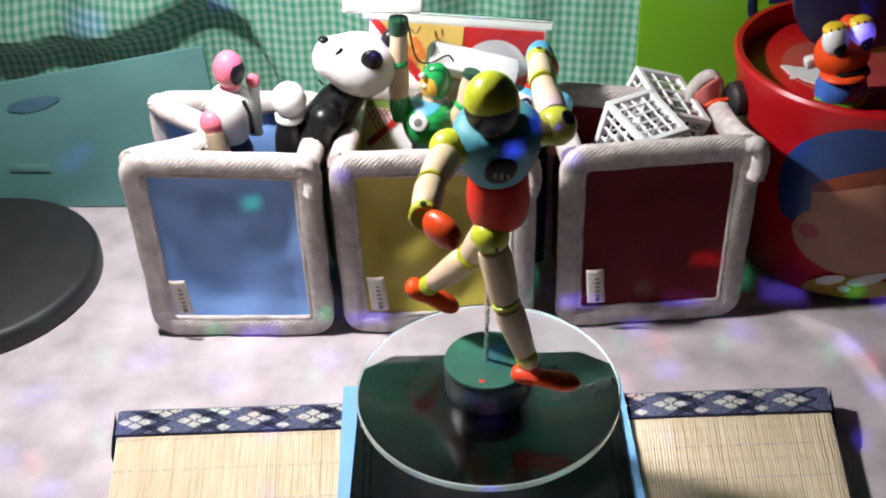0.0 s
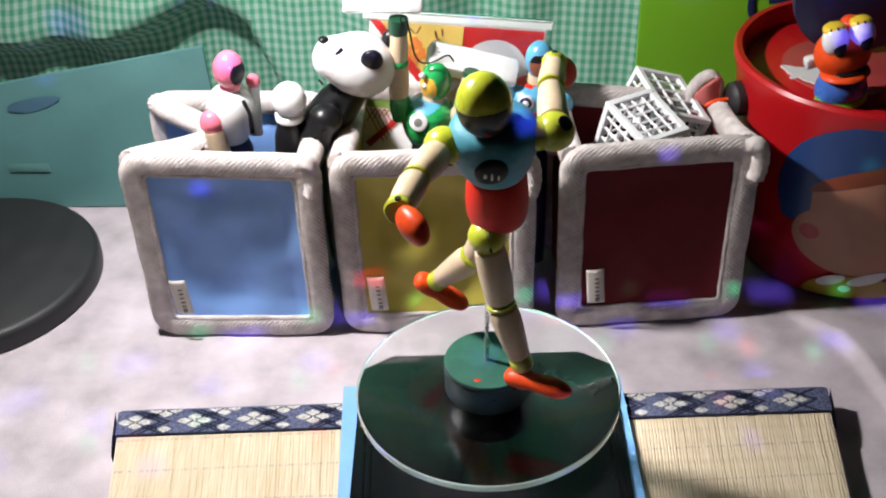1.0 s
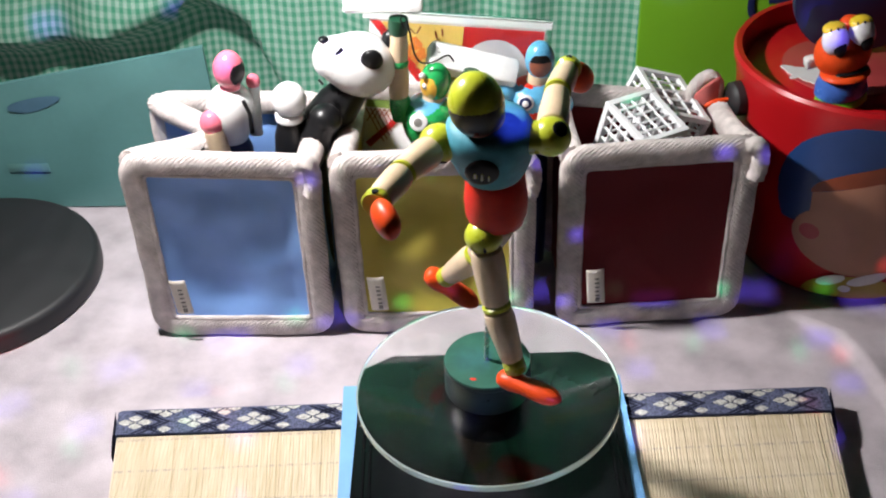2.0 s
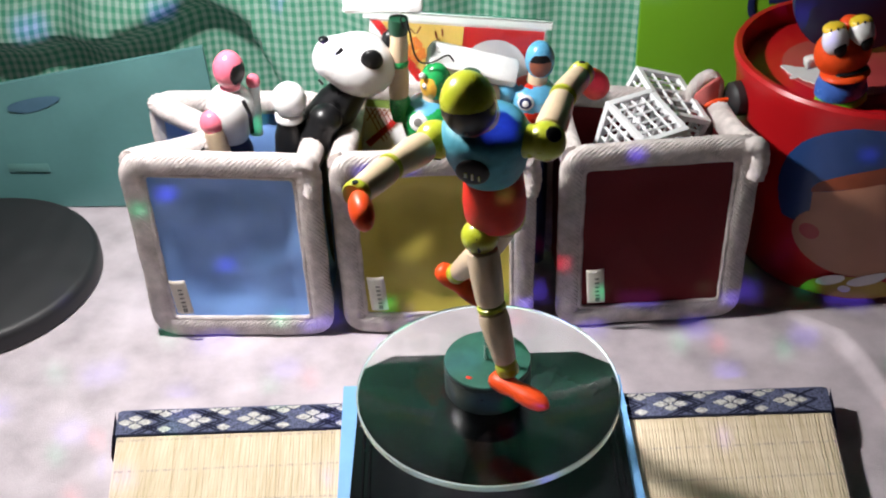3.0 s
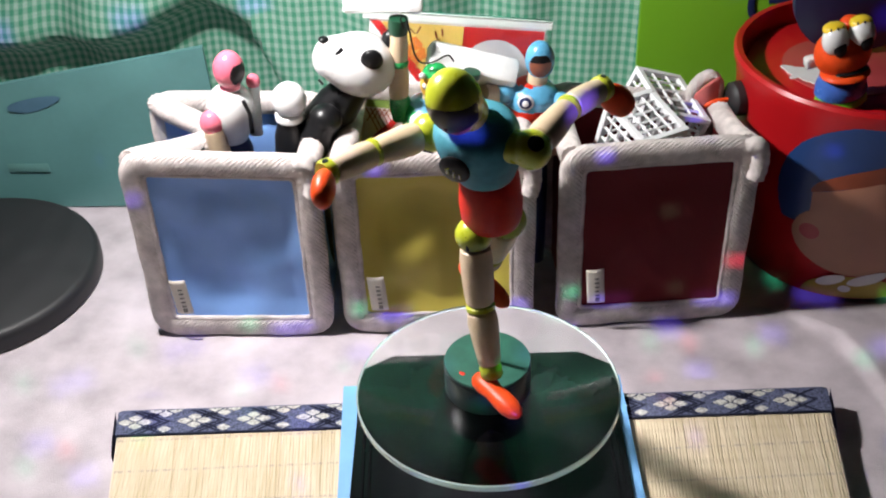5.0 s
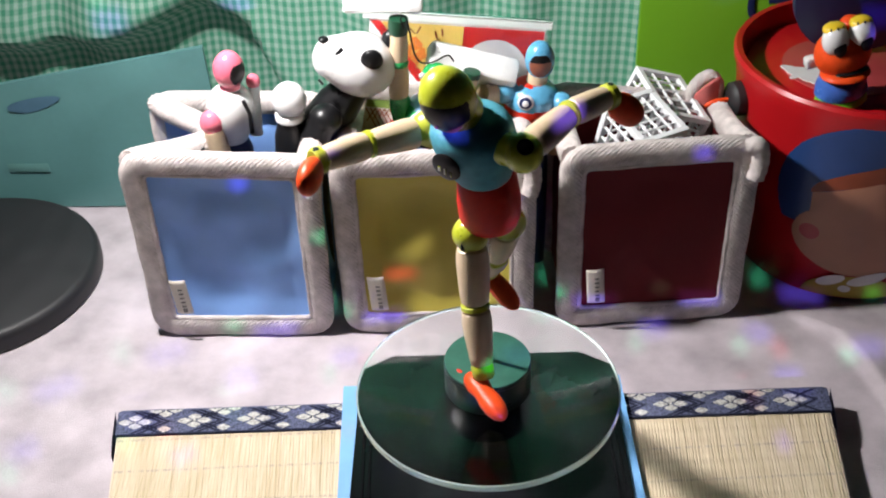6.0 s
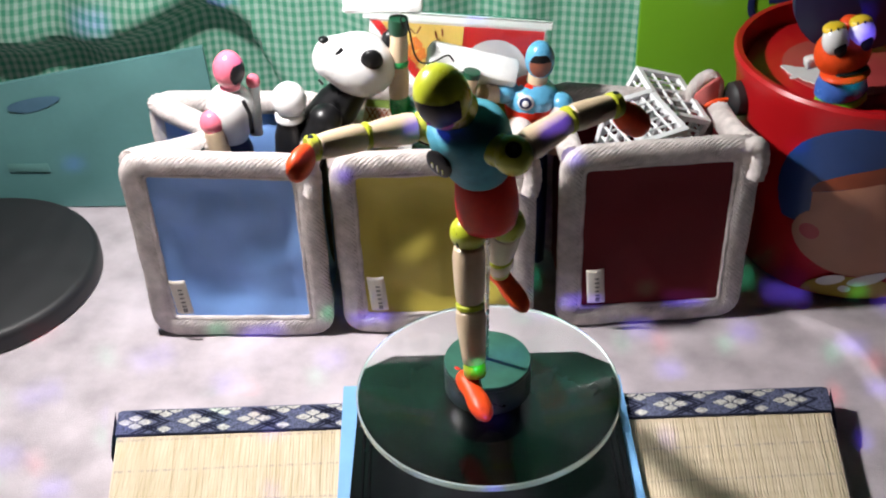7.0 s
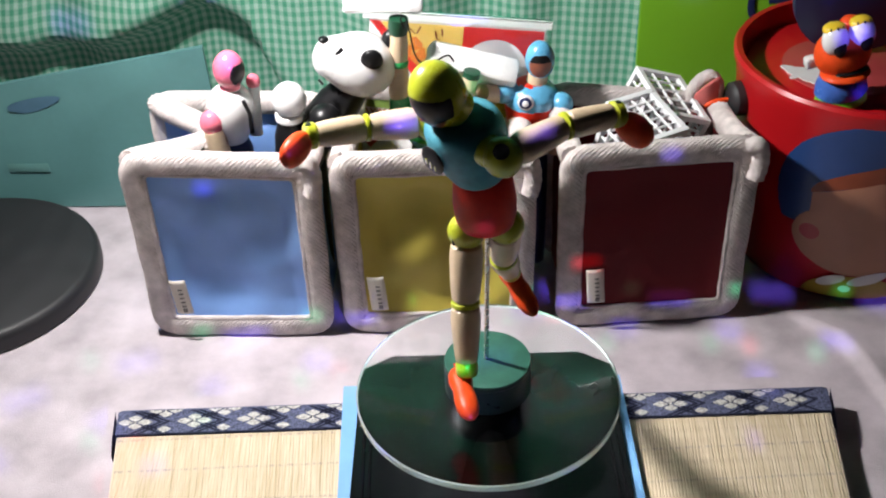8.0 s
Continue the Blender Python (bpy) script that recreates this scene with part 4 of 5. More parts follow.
def toy_bird():
    """Small toy with a bulging head and two big eyes; plain shapes."""
    t = empty("toy_figure", pose(0.1862, 0.1364, 0.1124, 0, -9, 8) @ Matrix.Diagonal((0.93, 0.93, 0.97, 1)))
    bm = bmesh.new()
    turned(bm, (0, 0, 0), (0, 0, 0.0045), [(0, 0.0132), (0.2, 0.0140), (0.8, 0.0135), (1, 0.0125)], seg=36, flat=(1.0, 0.85))
    part("base", bm, LIME_BASE, t, "bright green base")
    bm = bmesh.new()
    turned(bm, (0, 0, 0.0040), (0, 0, 0.0170), [(0, 0.0125), (0.2, 0.0142), (0.6, 0.0135), (1, 0.0110)], seg=36, flat=(1.0, 0.85))
    part("body", bm, TOY_BLUE, t, "glossy blue body")
    bm = bmesh.new()
    ball(bm, (0, -0.0010, 0.0290), (0.0148, 0.0128, 0.0115), 0, seg=40, rows=26, power=0.75)
    ball(bm, (0, -0.0045, 0.0190), (0.0130, 0.0118, 0.0034), 0, seg=36, rows=14)
    ball(bm, (0.0050, 0.0010, 0.0420), (0.0060, 0.0060, 0.0050), 0, seg=24, rows=14)
    head = part("head", bm, ORANGE, t, "glossy orange head with wide lips")
    bm = bmesh.new()
    ball(bm, (0.0010, -0.0108, 0.0222), (0.0090, 0.0034, 0.0012), 0, seg=28, rows=12)
    part("mouth", bm, BLACK_PAINT, head, "dark mouth line")
    for x in (-0.0066, 0.0076):
        bm = bmesh.new()
        ball(bm, (x, -0.0066, 0.0400), (0.0070, 0.0062, 0.0082), 0, seg=30, rows=20)
        eye = part("eye", bm, WHITE_PAINT, t, "round white eye")
        bm = bmesh.new()
        ball(bm, (x + 0.0004, -0.0114, 0.0375), (0.0036, 0.0018, 0.0050), 0, (0, 0.1, 1), (1, 0, 0), 24, 16)
        part("pupil", bm, BLACK_PAINT, eye, "black pupil")
        bm = bmesh.new()
        ball(bm, (x, -0.0050, 0.0456), (0.0060, 0.0052, 0.0032), 0, seg=28, rows=16)
        lid = part("eyelid", bm, YELLOW_TOY, eye, "yellow eyelid")
        for k in (-1, 0, 1):
            bm = bmesh.new()
            ball(bm, (x + 0.0032 * k, -0.0092 + 0.001 * abs(k), 0.0466 - 0.0004 * abs(k)), (0.0007, 0.0010, 0.0014), 0, seg=10, rows=8)
            part("spot", bm, BLACK_PAINT, eye)
    bm = bmesh.new()
    block(bm, (0.007, 0.006, 0.006), pose(-0.0150, 0.004, 0.0250), bevel=0.0015)
    part("fin", bm, WHITE_PAINT, t, "small white fin")
    tagged(t, "small glossy orange toy with bulging eyes on a green base", "toy")


# ---------------------------------------------------------------- things in the boxes
def finer(profile, n=40):
    """The same profile with evenly spaced rings."""
    out = []
    for k in range(n + 1):
        t = k / n
        for (a, ra), (b, rb) in zip(profile, profile[1:]):
            if a <= t <= b:
                out.append((t, ra + (rb - ra) * (t - a) / (b - a)))
                break
    return out


def doll(name, label, mats, build):
    bm = bmesh.new()
    build(bm)
    return tagged(link(name, bm, mats), label, "doll")


def pink_doll(bm):
    # materials: pink, white, black, wood, navy
    h = Vector((-0.1180, 0.1400, 0.1425))
    f = Vector((0.80, -0.55, -0.1)).normalized()
    for q in ball(bm, h, (0.0078, 0.0078, 0.0098), 0, (0.05, 0, 1), f, 112, 84):
        d = (q.calc_center_median() - h)
        if d.normalized().dot(f) > 0.72 and -0.6 < d.z / 0.0098 < 0.45:
            q.material_index = 2
    turned(bm, (-0.1195, 0.140, 0.1290), (-0.1185, 0.140, 0.1350), [(0, 0.0055), (1, 0.0050)], 0, 20)
    turned(bm, (-0.1225, 0.141, 0.1020), (-0.1190, 0.140, 0.1330), [(0, 0.0075), (0.15, 0.0095), (0.5, 0.0118), (0.8, 0.0112), (0.94, 0.0080), (1, 0.0050)], 1, 36)
    turned(bm, (-0.1215, 0.141, 0.0900), (-0.1222, 0.141, 0.1045), [(0, 0.0090), (0.4, 0.0096), (1, 0.0080)], 4, 30)
    for x in (-0.1265, -0.1165):
        turned(bm, (x, 0.141, 0.0035), (x, 0.141, 0.0920), [(0, 0.0045), (0.1, 0.0048), (0.9, 0.0052), (1, 0.004)], 4, 18)
    ball(bm, (-0.1290, 0.1320, 0.1180), (0.0062, 0.0060, 0.0066), 0)
    turned(bm, (-0.1285, 0.1310, 0.1140), (-0.1260, 0.1300, 0.0900), [(0, 0.0050), (0.5, 0.0054), (1, 0.0048)], 3, 20)
    ball(bm, (-0.1092, 0.1520, 0.1292), (0.0036, 0.0036, 0.0042), 0)
    turned(bm, (-0.1092, 0.1520, 0.1270), (-0.1110, 0.1500, 0.1000), [(0, 0.0030), (1, 0.0034)], 1, 18)
    tube(bm, [(-0.1115, 0.1305, 0.1300), (-0.1090, 0.1290, 0.1230), (-0.1095, 0.1300, 0.1120)], 0.0011, 8, 2)


def white_cap(bm):
    # a round white cap on a black body
    ball(bm, (-0.0905, 0.140, 0.1245), (0.0088, 0.0088, 0.0092), 0, seg=36, rows=24)
    turned(bm, (-0.0912, 0.140, 0.1125), (-0.0910, 0.140, 0.1175), [(0, 0.0060), (0.3, 0.0076), (0.8, 0.0074), (1, 0.006)], 0, 30)
    turned(bm, (-0.0925, 0.142, 0.0035), (-0.0915, 0.140, 0.1140), [(0, 0.0090), (0.75, 0.0100), (0.92, 0.0085), (1, 0.0055)], 1, 30)


def dog_doll(bm):
    # big white head turned up, black ears and a black leaning body
    c = Vector((-0.0545, 0.150, 0.1370))
    turned(bm, c + Vector((0.0178, 0.002, -0.0060)), c + Vector((-0.0225, -0.002, 0.0085)), [(0, 0.0006), (0.015, 0.0040), (0.05, 0.0075), (0.11, 0.0110), (0.2, 0.0142), (0.32, 0.0160), (0.45, 0.0163), (0.58, 0.0152), (0.70, 0.0130), (0.80, 0.0110), (0.88, 0.0096), (0.94, 0.0078), (0.98, 0.0046), (1, 0.0006)], 0, 48)
    ball(bm, c + Vector((-0.0165, -0.003, 0.0158)), (0.0026, 0.0026, 0.0016), 1)
    ball(bm, c + Vector((0.0070, -0.0128, 0.0085)), (0.0056, 0.0030, 0.0060), 1, (0.1, -0.2, 1), (1, 0, 0))
    ball(bm, c + Vector((0.0165, 0.0020, 0.0115)), (0.0050, 0.0045, 0.0060), 1)
    tube(bm, [c + Vector((-0.0115, -0.0098, 0.0092)), c + Vector((-0.0095, -0.0098, 0.0115)), c + Vector((-0.0070, -0.0092, 0.0136))], 0.0010, 8, 1)
    tube(bm, [c + Vector((-0.0200, -0.0105, -0.0020)), c + Vector((-0.0180, -0.0122, -0.0040))], 0.0006, 6, 1)
    turned(bm, (-0.0580, 0.152, 0.1250), (-0.0890, 0.154, 0.0880), [(0, 0.0085), (0.3, 0.0115), (0.8, 0.0120), (1, 0.0100)], 1, 32)
    turned(bm, (-0.0890, 0.155, 0.0035), (-0.0890, 0.155, 0.0930), [(0, 0.0100), (0.9, 0.0120), (1, 0.0100)], 1, 28)
    ball(bm, (-0.0735, 0.138, 0.1130), (0.0085, 0.0085, 0.0085), 1)
    turned(bm, (-0.0735, 0.138, 0.1130), (-0.0880, 0.133, 0.0860), [(0, 0.0080), (0.3, 0.0085), (0.9, 0.0078), (1, 0.006)], 1, 26)


def green_doll(bm):
    # materials: green, sky blue, white, skin, orange, dark green, black
    h = Vector((-0.0170, 0.150, 0.1260))
    f = Vector((-0.75, -0.62, -0.1)).normalized()
    for q in ball(bm, h, (0.0080, 0.0076, 0.0108), 0, (0.1, 0, 1), f, 112, 84):
        d = q.calc_center_median() - h
        if d.normalized().dot(f) > 0.60 and d.z / 0.0108 < 0.42:
            q.material_index = 4
    ball(bm, h + f * 0.0080 + Vector((0.0006, -0.0008, 0.0012)), (0.0014, 0.0010, 0.0016), 2, seg=14, rows=10)
    ball(bm, h + f * 0.0074 + Vector((-0.0008, -0.0016, 0.0072)), (0.0018, 0.0012, 0.0018), 2, seg=14, rows=10)
    turned(bm, (-0.0195, 0.150, 0.1130), (-0.0180, 0.150, 0.1190), [(0, 0.0058), (1, 0.0052)], 3, 20)
    for q in turned(bm, (-0.0225, 0.151, 0.0900), (-0.0205, 0.150, 0.1170), finer([(0, 0.0085), (0.15, 0.0110), (0.3, 0.0128), (0.45, 0.0139), (0.6, 0.0142), (0.75, 0.0135), (0.85, 0.0118), (0.92, 0.0095), (1, 0.0055)]), 1, 40):
        if 0.0960 < q.calc_center_median().z < 0.1125 + 0.30 * abs(q.calc_center_median().x + 0.0225):
            q.material_index = 0
    n = Vector((-0.22, -0.92, 0.30)).normalized()
    ball(bm, Vector((-0.0235, 0.150, 0.1055)) + n * 0.0134, (0.0048, 0.0048, 0.0011), 2, n, (0, 0, 1))
    ball(bm, Vector((-0.0235, 0.150, 0.1055)) + n * 0.0139, (0.0026, 0.0026, 0.0010), 6, n, (0, 0, 1))
    turned(bm, (-0.0220, 0.152, 0.0035), (-0.0222, 0.152, 0.0920), [(0, 0.0090), (0.9, 0.0095), (1, 0.008)], 5, 26)
    # arm raised straight up
    turned(bm, (-0.0345, 0.150, 0.1060), (-0.0360, 0.150, 0.1190), [(0, 0.0056), (0.5, 0.0060), (1, 0.0048)], 0, 22)
    turned(bm, (-0.0360, 0.150, 0.1180), (-0.0352, 0.150, 0.1370), [(0, 0.0048), (0.5, 0.0054), (1, 0.0046)], 3, 22)
    turned(bm, (-0.0353, 0.150, 0.1360), (-0.0351, 0.150, 0.1390), [(0, 0.0050), (0.5, 0.0054), (1, 0.0050)], 0, 22)
    turned(bm, (-0.0351, 0.150, 0.1385), (-0.0342, 0.150, 0.1540), [(0, 0.0046), (0.5, 0.0050), (1, 0.0042)], 3, 22)
    turned(bm, (-0.0342, 0.150, 0.1530), (-0.0338, 0.150, 0.1610), [(0, 0.0044), (0.4, 0.0052), (1, 0.0048)], 5, 22)
    # bent arm
    ball(bm, (-0.0105, 0.147, 0.0985), (0.0056, 0.0056, 0.0060), 0)
    turned(bm, (-0.0100, 0.146, 0.1000), (-0.0035, 0.145, 0.1140), [(0, 0.0046), (0.5, 0.0048), (1, 0.0042)], 3, 20)
    ring(bm, Vector((-0.0040, 0.145, 0.1130)), Vector((-0.0030, 0.145, 0.1155)), 0.0048, 0)
    turned(bm, (-0.0030, 0.145, 0.1150), (0.0010, 0.147, 0.1300), [(0, 0.0040), (0.5, 0.0044), (1, 0.0040)], 3, 20)
    turned(bm, (0.0010, 0.147, 0.1290), (0.0016, 0.147, 0.1320), [(0, 0.0044), (1, 0.0044)], 5, 18)


def blue_doll(bm):
    # materials: sky blue, flesh, red, white, black, dark
    h = Vector((0.0368, 0.160, 0.1303))
    f = Vector((-0.05, -1.0, -0.1)).normalized()
    for q in ball(bm, h, (0.0075, 0.0076, 0.0104), 0, (0, 0, 1), f, 96, 72):
        d = q.calc_center_median() - h
        if d.normalized().dot(f) > 0.66 and -0.70 < d.z / 0.0104 < 0.5:
            q.material_index = 4 if d.z > 0.0012 else 1
    turned(bm, (0.0345, 0.160, 0.1150), (0.0365, 0.160, 0.1240), [(0, 0.0066), (0.3, 0.0054), (1, 0.0050)], 6, 22)
    for q in turned(bm, (0.0310, 0.161, 0.0880), (0.0340, 0.160, 0.1185), finer([(0, 0.0095), (0.15, 0.0110), (0.3, 0.0126), (0.5, 0.0140), (0.65, 0.0143), (0.8, 0.0135), (0.88, 0.0118), (0.94, 0.0098), (1, 0.0062)]), 0, 40):
        z = q.calc_center_median().z
        if z < 0.1070 or z > 0.1180:
            q.material_index = 2
    n = Vector((-0.15, -0.98, 0.1)).normalized()
    ball(bm, Vector((0.0305, 0.160, 0.1115)) + n * 0.0130, (0.0043, 0.0043, 0.0015), 3, n, (0, 0, 1))
    ball(bm, Vector((0.0305, 0.160, 0.1115)) + n * 0.0138, (0.0033, 0.0033, 0.0012), 5, n, (0, 0, 1))
    ball(bm, Vector((0.0305, 0.160, 0.1115)) + n * 0.0142, (0.0020, 0.0020, 0.0012), 3, n, (0, 0, 1))
    ball(bm, (0.0478, 0.154, 0.1075), (0.0062, 0.0062, 0.0062), 0)
    turned(bm, (0.0478, 0.154, 0.1050), (0.0440, 0.152, 0.0800), [(0, 0.0044), (1, 0.0042)], 6, 20)
    ball(bm, (0.0180, 0.156, 0.1145), (0.0058, 0.0056, 0.0066), 0, (1, 0, -0.2))
    turned(bm, (0.0150, 0.156, 0.1140), (0.0070, 0.150, 0.1180), [(0, 0.0048), (1, 0.0044)], 6, 20)
    for x in (0.0255, 0.0365):
        turned(bm, (x, 0.161, 0.0035), (x, 0.161, 0.0900), [(0, 0.0048), (0.9, 0.0054), (1, 0.004)], 5, 18)


def foam_block(bm, size, m, seed):
    random.seed(seed)
    block(bm, size, m, 0, min(size) * 0.16, 2)
    bmesh.ops.subdivide_edges(bm, edges=[e for e in bm.edges if e.calc_length() > 0.006], cuts=4, use_grid_fill=True)
    for v in bm.verts:
        v.co += Vector(noise.noise_vector(v.co * 220 + Vector((seed, 0, 0)))) * 0.0006


def crate(m, size, cells):
    """A small open-work plastic crate: corner posts, rims and a lattice on each side."""
    c = empty("mini_crate", m)
    w, d, h = size
    t = 0.0016
    for name, z in (("rim", h), ("base_frame", 0)):
        bm = bmesh.new()
        for y in (0, d):
            block(bm, (w + 2 * t, 2 * t, 2 * t), pose(w / 2, y, z), bevel=0.0003, seg=1)
        for x in (0, w):
            block(bm, (2 * t, d - 2 * t, 2 * t), pose(x, d / 2, z), bevel=0.0003, seg=1)
        part(name, bm, CRATE, c)
    for x in (0, w):
        for y in (0, d):
            bm = bmesh.new()
            block(bm, (2 * t, 2 * t, h - 2 * t), pose(x, y, h / 2), bevel=0.0003, seg=1)
            part("post", bm, CRATE, c)

    def lattice(o, u, v, nu, nv):
        o, u, v = Vector(o), Vector(u), Vector(v)
        bm = bmesh.new()
        for a, b, n in ((u, v, nu), (v, u, nv)):
            for k in range(1, n):
                p, q = o + a * (k / n), o + a * (k / n) + b
                tube(bm, [p, q], 0.00075, 6)
        part("lattice", bm, CRATE, c)
    for y in (0, d):
        lattice((0, y, 0), (w, 0, 0), (0, 0, h), cells[0], cells[1])
    for x in (0, w):
        lattice((x, 0, 0), (0, d, 0), (0, 0, h), cells[2], cells[1])
    lattice((0, 0, 0), (w, 0, 0), (0, d, 0), cells[0], cells[2])
    return tagged(c, "white openwork plastic mini crate tipped over in the maroon box", "crate", group="mini crates")


def package():
    """Printed card in a clear sleeve, standing in the mustard box."""
    p = empty("printed_package", pose(-0.0205, 0.1880, -0.0045, -4, 6.8, 0))
    bm = bmesh.new()
    block(bm, (0.0950, 0.0012, 0.1300), pose(0.0005, 0, 0.0760))
    card = part("card", bm, PRINT_WHITE, p, "white printed card")

    def flat(name, outline, mat, y, label=""):
        bm = bmesh.new()
        bm.faces.new([bm.verts.new((x, -0.0006 - y, z)) for x, z in outline])
        bmesh.ops.solidify(bm, geom=bm.faces[:], thickness=0.0003)
        part(name, bm, mat, card, label, smooth=False)
    flat("yellow_print", [(-0.0435, 0.1395), (0.0036, 0.1395), (0.0036, 0.098), (-0.0165, 0.108)], PRINT_CREAM_YELLOW, 0.0004, "yellow printed field")
    flat("red_print", [(0.0036, 0.1395), (0.0472, 0.1395), (0.0472, 0.092), (0.0036, 0.092)], PRINT_RED, 0.0004, "red printed field")
    flat("round_print", [(0.022 + 0.0185 * math.cos(a), 0.1150 + 0.0185 * math.sin(a)) for a in (2 * math.pi * i / 40 for i in range(40))], PRINT_GREY, 0.0008, "pale round print")
    flat("red_stripe", [(-0.0468, 0.1400), (-0.0415, 0.1400), (-0.0115, 0.1055), (-0.0160, 0.1025)], PRINT_RED, 0.0008, "red diagonal stripe")
    flat("green_print", [(-0.0468, 0.0975), (-0.026, 0.0955), (-0.026, 0.0885), (-0.0468, 0.0895)], PRINT_LEAF, 0.0004, "leaf green printed field")
    flat("red_stripe", [(-0.0460, 0.0675), (-0.0272, 0.0868), (-0.0240, 0.0860), (-0.0430, 0.0645)], PRINT_RED, 0.0008)
    for x, z, r in ((-0.022, 0.128, 0.0042), (-0.025, 0.124, 0.0034), (-0.018, 0.123, 0.0034), (-0.021, 0.119, 0.0038), (-0.026, 0.119, 0.0026)):
        flat("blot_print", [(x + r * (0.8 + 0.3 * math.sin(3 * a + z * 900)) * math.cos(a), z + r * math.sin(a)) for a in (2 * math.pi * i / 14 for i in range(14))], PRINT_ORANGE, 0.0008, "small orange blot")
    for x, z, dx, dz in ((-0.026, 0.137, 0.003, -0.003), (-0.020, 0.138, -0.002, -0.004), (-0.012, 0.136, 0.001, -0.004), (-0.0085, 0.1375, 0.0005, -0.004), (-0.013, 0.130, 0.004, 0.002)):
        flat("mark_print", [(x, z), (x + dx, z + dz), (x + dx + 0.0009, z + dz), (x + 0.0009, z)], PRINT_AUBURN, 0.0009, "small brown mark")
    # crossed net print
    bm = bmesh.new()
    for k in range(9):
        for lean in (1, -1):
            # strands that end at the red stripe
            top = (-0.0466 + 0.0026 * k, 0.0885)
            run = min(0.0200, max(0.002, (top[1] - (0.0885 + (top[0] + 0.0262) * 1.02)) / (1.0 if lean == 1 else 2.1) + 0.0005))
            end = (top[0] + lean * run * 0.55, top[1] - run)
            if -0.0472 < end[0]:
                tube(bm, [(top[0], -0.0012, top[1]), (end[0], -0.0012, end[1])], 0.00035, 5)
    part("net_print", bm, PRINT_AUBURN, card, "brown crossed net print")
    bm = bmesh.new()
    block(bm, (0.1020, 0.0005, 0.1320), pose(0, -0.0022, 0.0795), bevel=0.0002, seg=1)
    tube(bm, [(-0.0500, -0.0012, 0.1455), (0.0500, -0.0012, 0.1455)], 0.0010, 8)
    sl = part("sleeve", bm, SLEEVE, p, "clear plastic sleeve")
    sl.visible_shadow = False
    # sleeve's top edge; its bright reflection is put into a whitish colour
    bm = bmesh.new()
    block(bm, (0.1020, 0.0008, 0.0048), pose(0, -0.0012, 0.1433), bevel=0.0002, seg=1)
    part("sheen_strip", bm, SEAL, p, "top edge of the sleeve, whitened for its sheen")
    tagged(p, "printed yellow and red card in a clear sleeve", "package")


def contents():
    doll("wooden_doll", "pink and white wooden doll standing in the blue box", [PINK, WHITE_PAINT, BLACK_PAINT, WOOD, NAVY_PRINT], pink_doll)
    doll("capped_doll", "black doll with a round white cap", [WHITE_PAINT, BLACK_PAINT], white_cap)
    doll("dog_doll", "black and white dog doll leaning in the blue box", [WHITE_PAINT, BLACK_PAINT], dog_doll)
    doll("wooden_doll", "green and blue wooden doll raising one arm", [GREEN_TOY, SKY_TOY, WHITE_PAINT, WOOD, YELLOW_FACE, DARK_GREEN, INK], green_doll)
    doll("wooden_doll", "sky blue and red wooden doll in a helmet", [SKY_TOY, SKIN, RED_PAINT, WHITE_PAINT, BLACK_PAINT, NAVY_PRINT, WOOD], blue_doll)
    bm = bmesh.new()
    foam_block(bm, (0.0470, 0.0120, 0.0140), pose(0.0020, 0.1585, 0.1295, -48, 19, 4), 3)
    tagged(link("foam_piece", bm, FOAM), "white styrofoam stick leaning on the printed package", "foam piece", group="foam pieces")
    bm = bmesh.new()
    foam_block(bm, (0.0390, 0.0130, 0.0160), pose(-0.0410, 0.1590, 0.1690, -22, 2, 0), 9)
    tagged(link("foam_piece", bm, FOAM), "white styrofoam block held up by the green doll", "foam piece", group="foam pieces")
    package()
    # loose dark rubber cord round the raised hand and the head
    bm = bmesh.new()
    tube(bm, smooth_path([(-0.0312, 0.1445, 0.1580), (-0.0330, 0.1440, 0.1640), (-0.0300, 0.1440, 0.1650), (-0.0285, 0.1445, 0.1560), (-0.0270, 0.1450, 0.1440), (-0.0240, 0.1440, 0.1390), (-0.0170, 0.1440, 0.1395), (-0.0100, 0.1440, 0.1440), (-0.0075, 0.1450, 0.1390)], 0.0012, 0.004), 0.00045, 8)
    tagged(link("rubber_cord", bm, BLACK_PAINT), "thin dark rubber cord hanging from the raised hand", "cord")
    crate(Matrix(((0.8762, 0.4579, -0.1503, 0.0698), (0.4804, -0.8499, 0.2160, 0.1380), (-0.0289, -0.2618, -0.9647, 0.1146), (0, 0, 0, 1))), (0.0258, 0.0300, 0.0270), (4, 4, 5))
    crate(Matrix(((0.9060, 0.1916, -0.3779, 0.0921), (0.2239, -0.9736, 0.0401, 0.1820), (-0.3598, -0.1216, -0.9249, 0.1106), (0, 0, 0, 1))), (0.0256, 0.0405, 0.0200), (3, 3, 5))


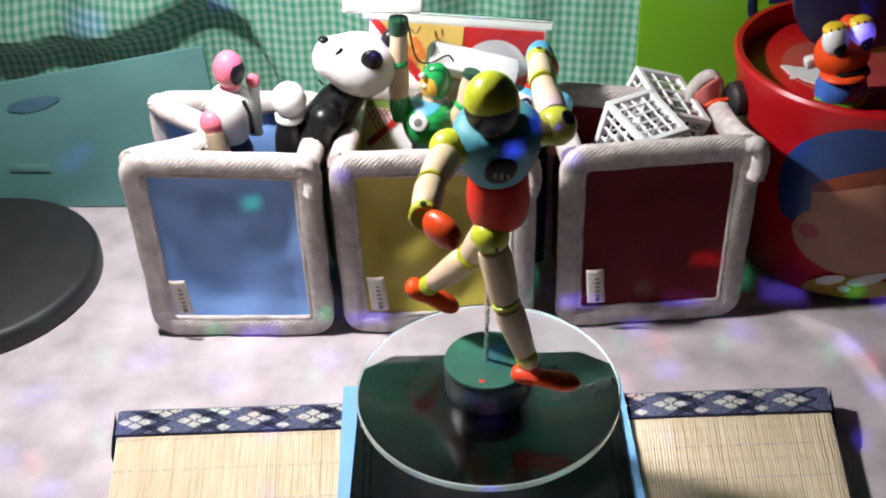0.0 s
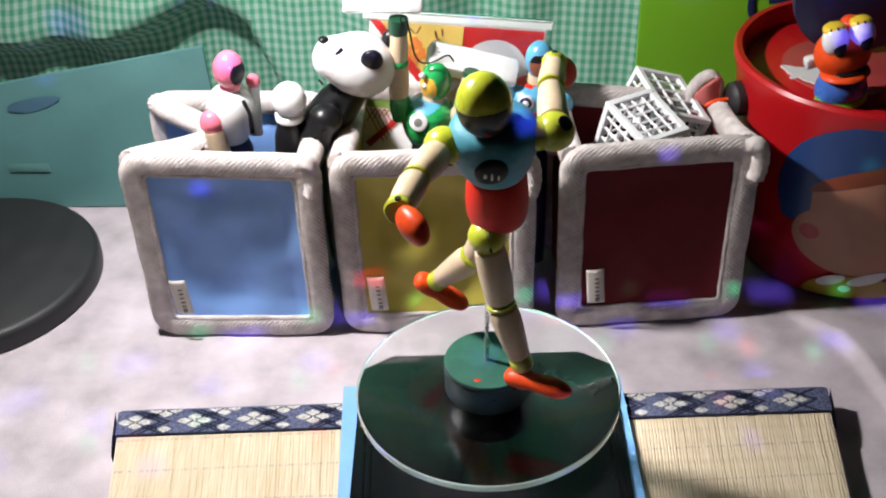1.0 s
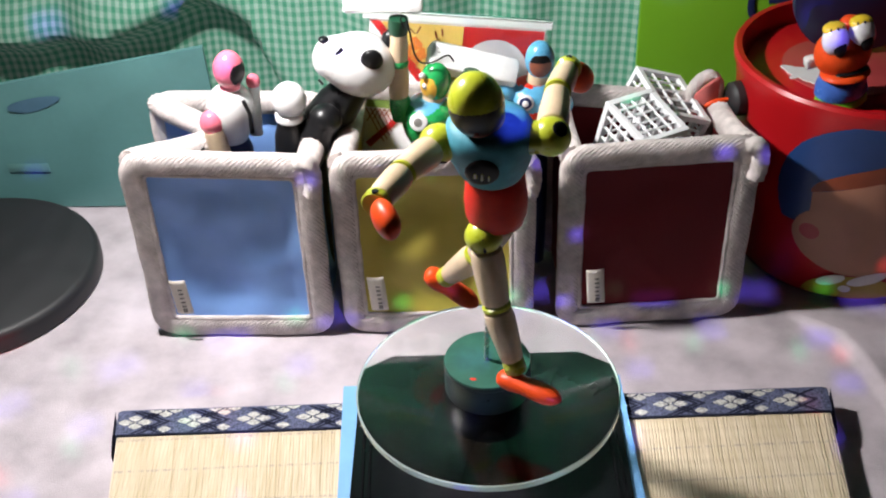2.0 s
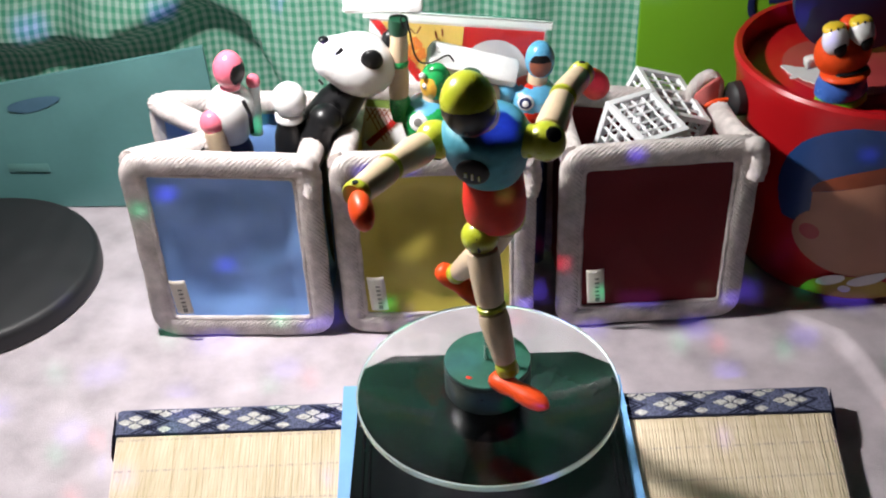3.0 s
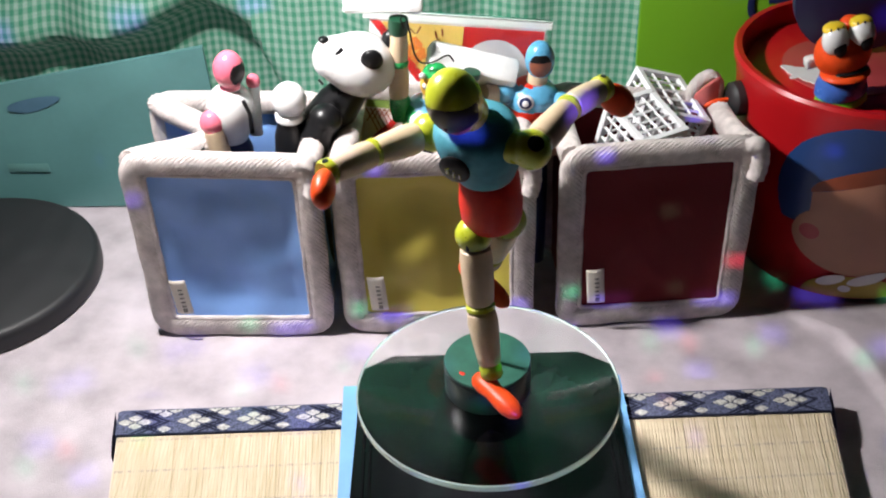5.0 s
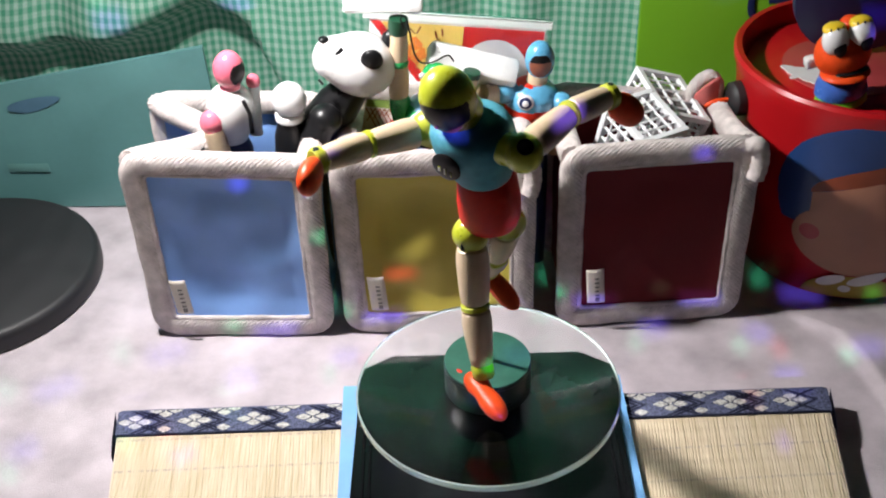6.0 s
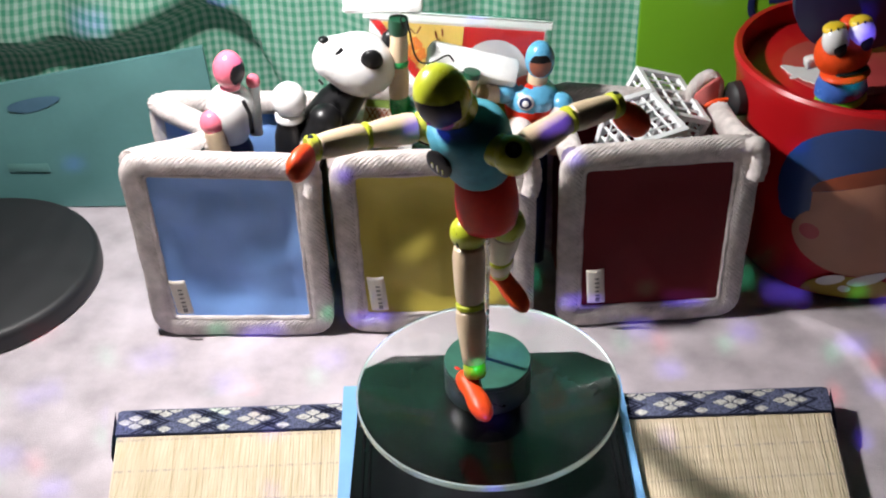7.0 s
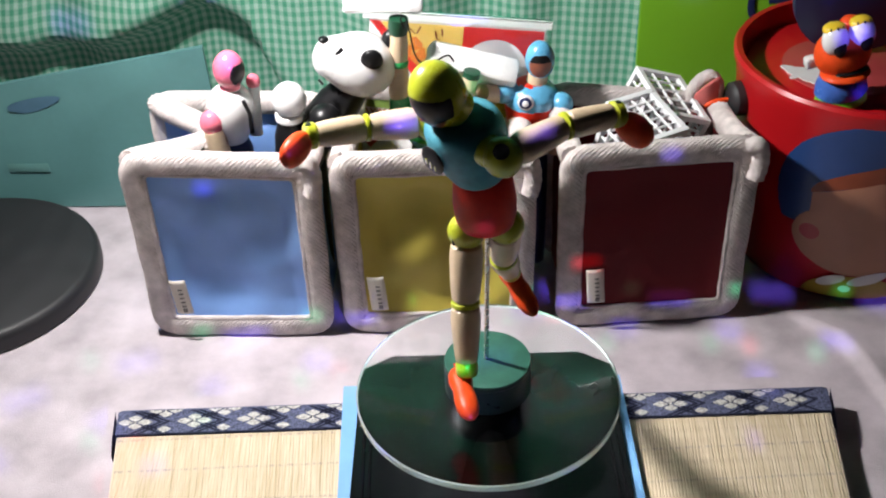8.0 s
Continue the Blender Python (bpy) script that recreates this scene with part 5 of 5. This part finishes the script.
def backdrop_things():
    # round black stand at the edge of the table
    rs = empty("round_stand", pose(-0.2905, 0.1650, 0))
    bm = bmesh.new()
    turned(bm, (0, 0, 0.0002), (0, 0, 0.0100), [(0, 0.0722), (0.10, 0.0738), (0.80, 0.0738), (1, 0.0728)], seg=128)
    part("edge", bm, BLACK_EDGE, rs, "smooth black edge")
    bm = bmesh.new()
    turned(bm, (0, 0, 0.0096), (0, 0, 0.0130), [(0, 0.0730), (0.5, 0.0724), (0.85, 0.0708), (1, 0.0690)], seg=128)
    part("top", bm, BLACK_MATT, rs, "matt dark grey top")
    tagged(rs, "matt black round stand lying on the cloth", "stand")
    # lime green board with a dark frame printed on it
    bd = empty("green_board")
    bm = bmesh.new()
    block(bm, (0.30, 0.004, 0.22), pose(0.2585, 0.2740, 0.1105), bevel=0.001)
    part("board", bm, LIME_BOARD, bd)
    bm = bmesh.new()
    pts = smooth_path([(0.1755, 0.2712, 0.150), (0.1755, 0.2712, 0.0955), (0.230, 0.2712, 0.0925), (0.230, 0.2712, 0.150)], 0.004, 0.008, True)
    tube(bm, pts, 0.0022, 10, closed=True, squash=0.25)
    part("frame_print", bm, NAVY_PRINT, bd, "dark rounded frame printed on the board")
    bm = bmesh.new()
    block(bm, (0.040, 0.0012, 0.030), pose(0.2060, 0.2716, 0.1200), bevel=0.0004)
    part("panel_print", bm, NAVY_PRINT, bd, "dark printed field")
    tagged(bd, "lime green board standing behind the red bucket", "board")


def party_light():
    """Turning drum with coloured panes round a bulb; it throws the wandering dots."""
    body = empty("party_light")
    bm = bmesh.new()
    block(bm, (0.02, 0.02, PARTY.z + 0.707), pose(PARTY.x, PARTY.y, (PARTY.z - 0.771) / 2), bevel=0.002)
    part("post", bm, BLACK_MATT, body)
    drum = bmesh.new()
    seg, r = 512, 0.030
    el = [-89, -60, -45, -38] + [-34.0 + 0.5 * k for k in range(42)] + [0, 30, 60, 89]
    rings = [[drum.verts.new((r * math.cos(radians(e)) * -math.sin(2 * math.pi * i / seg), r * math.cos(radians(e)) * math.cos(2 * math.pi * i / seg), r * math.sin(radians(e)))) for i in range(seg)] for e in el]
    rnd = random.Random(12)
    step = 360 / seg
    panes = {}
    # rows of panes: elevation, azimuth of one, cells across and up, colour, every how many of the 64 spokes
    for e, az, wide, tall, colour, every in ((-30.4, -8.4, 1, 1, 2, 1), (-29.7, -14.9, 2, 1, 1, 1), (-30.3, -15.8, 1, 1, 3, 2), (-31.7, -2.8, 1, 1, 3, 4), (-31.4, -5.6, 2, 1, 1, 2),
                                             (-28.4, -12.2, 3, 1, 1, 1), (-27.6, -9.6, 1, 1, 2, 1), (-26.4, -7.7, 2, 1, 3, 8), (-33.2, -4.0, 1, 1, 1, 2), (-15.9, 2.9, 2, 2, 1, 1), (-20.6, 0.6, 1, 1, 1, 2)):
        row = min(range(len(el) - 1), key=lambda k: abs((el[k] + el[k + 1]) / 2 - e))
        for k in range(0, 64, every):
            for w in range(wide):
                for h in range(tall):
                    panes[row + h, (int((az % 360) // step) + 8 * k + w) % seg] = colour
    for row in range(20, 44):
        for k in range(64):
            x = rnd.random()
            if x < 0.012:
                panes[row, (8 * k + rnd.randrange(8)) % seg] = 1 if x < 0.008 else 2
    for j, (a, b) in enumerate(zip(rings, rings[1:])):
        for i in range(seg):
            f = drum.faces.new((a[i], a[(i + 1) % seg], b[(i + 1) % seg], b[i]))
            f.material_index = panes.get((j, i), 0)
    drum.faces.new(list(reversed(rings[0])))
    drum.faces.new(rings[-1])
    ob = link("drum", drum, [BLACK_MATT, GEL_BLUE, GEL_GREEN, GEL_RED], body, "turning drum with coloured panes", smooth=False)
    tagged(body, "small party light with a turning drum of coloured panes", "party light")
    return ob


# ---------------------------------------------------------------- build
room()
table()
curtain()
boards()
tatami()
PLATE = turntable()
STAND = stand()
DOLL = wooden_doll()
boxes()
bucket()
navy_lid()
toy_bird()
contents()
backdrop_things()
DRUM = party_light()


def motions():
    rows = [(0.5 * k, pose(0, 0, 0, 0, 0, -8.084 * (0.5 * k - 4.0))) for k in range(17)]
    for thing in (PLATE, STAND, DOLL):
        walk(thing, rows)
    walk(DRUM, [(0.5 * k, pose(PARTY.x, PARTY.y, PARTY.z, 0, 0, 17.66 * 0.5 * k)) for k in range(17)])


motions()
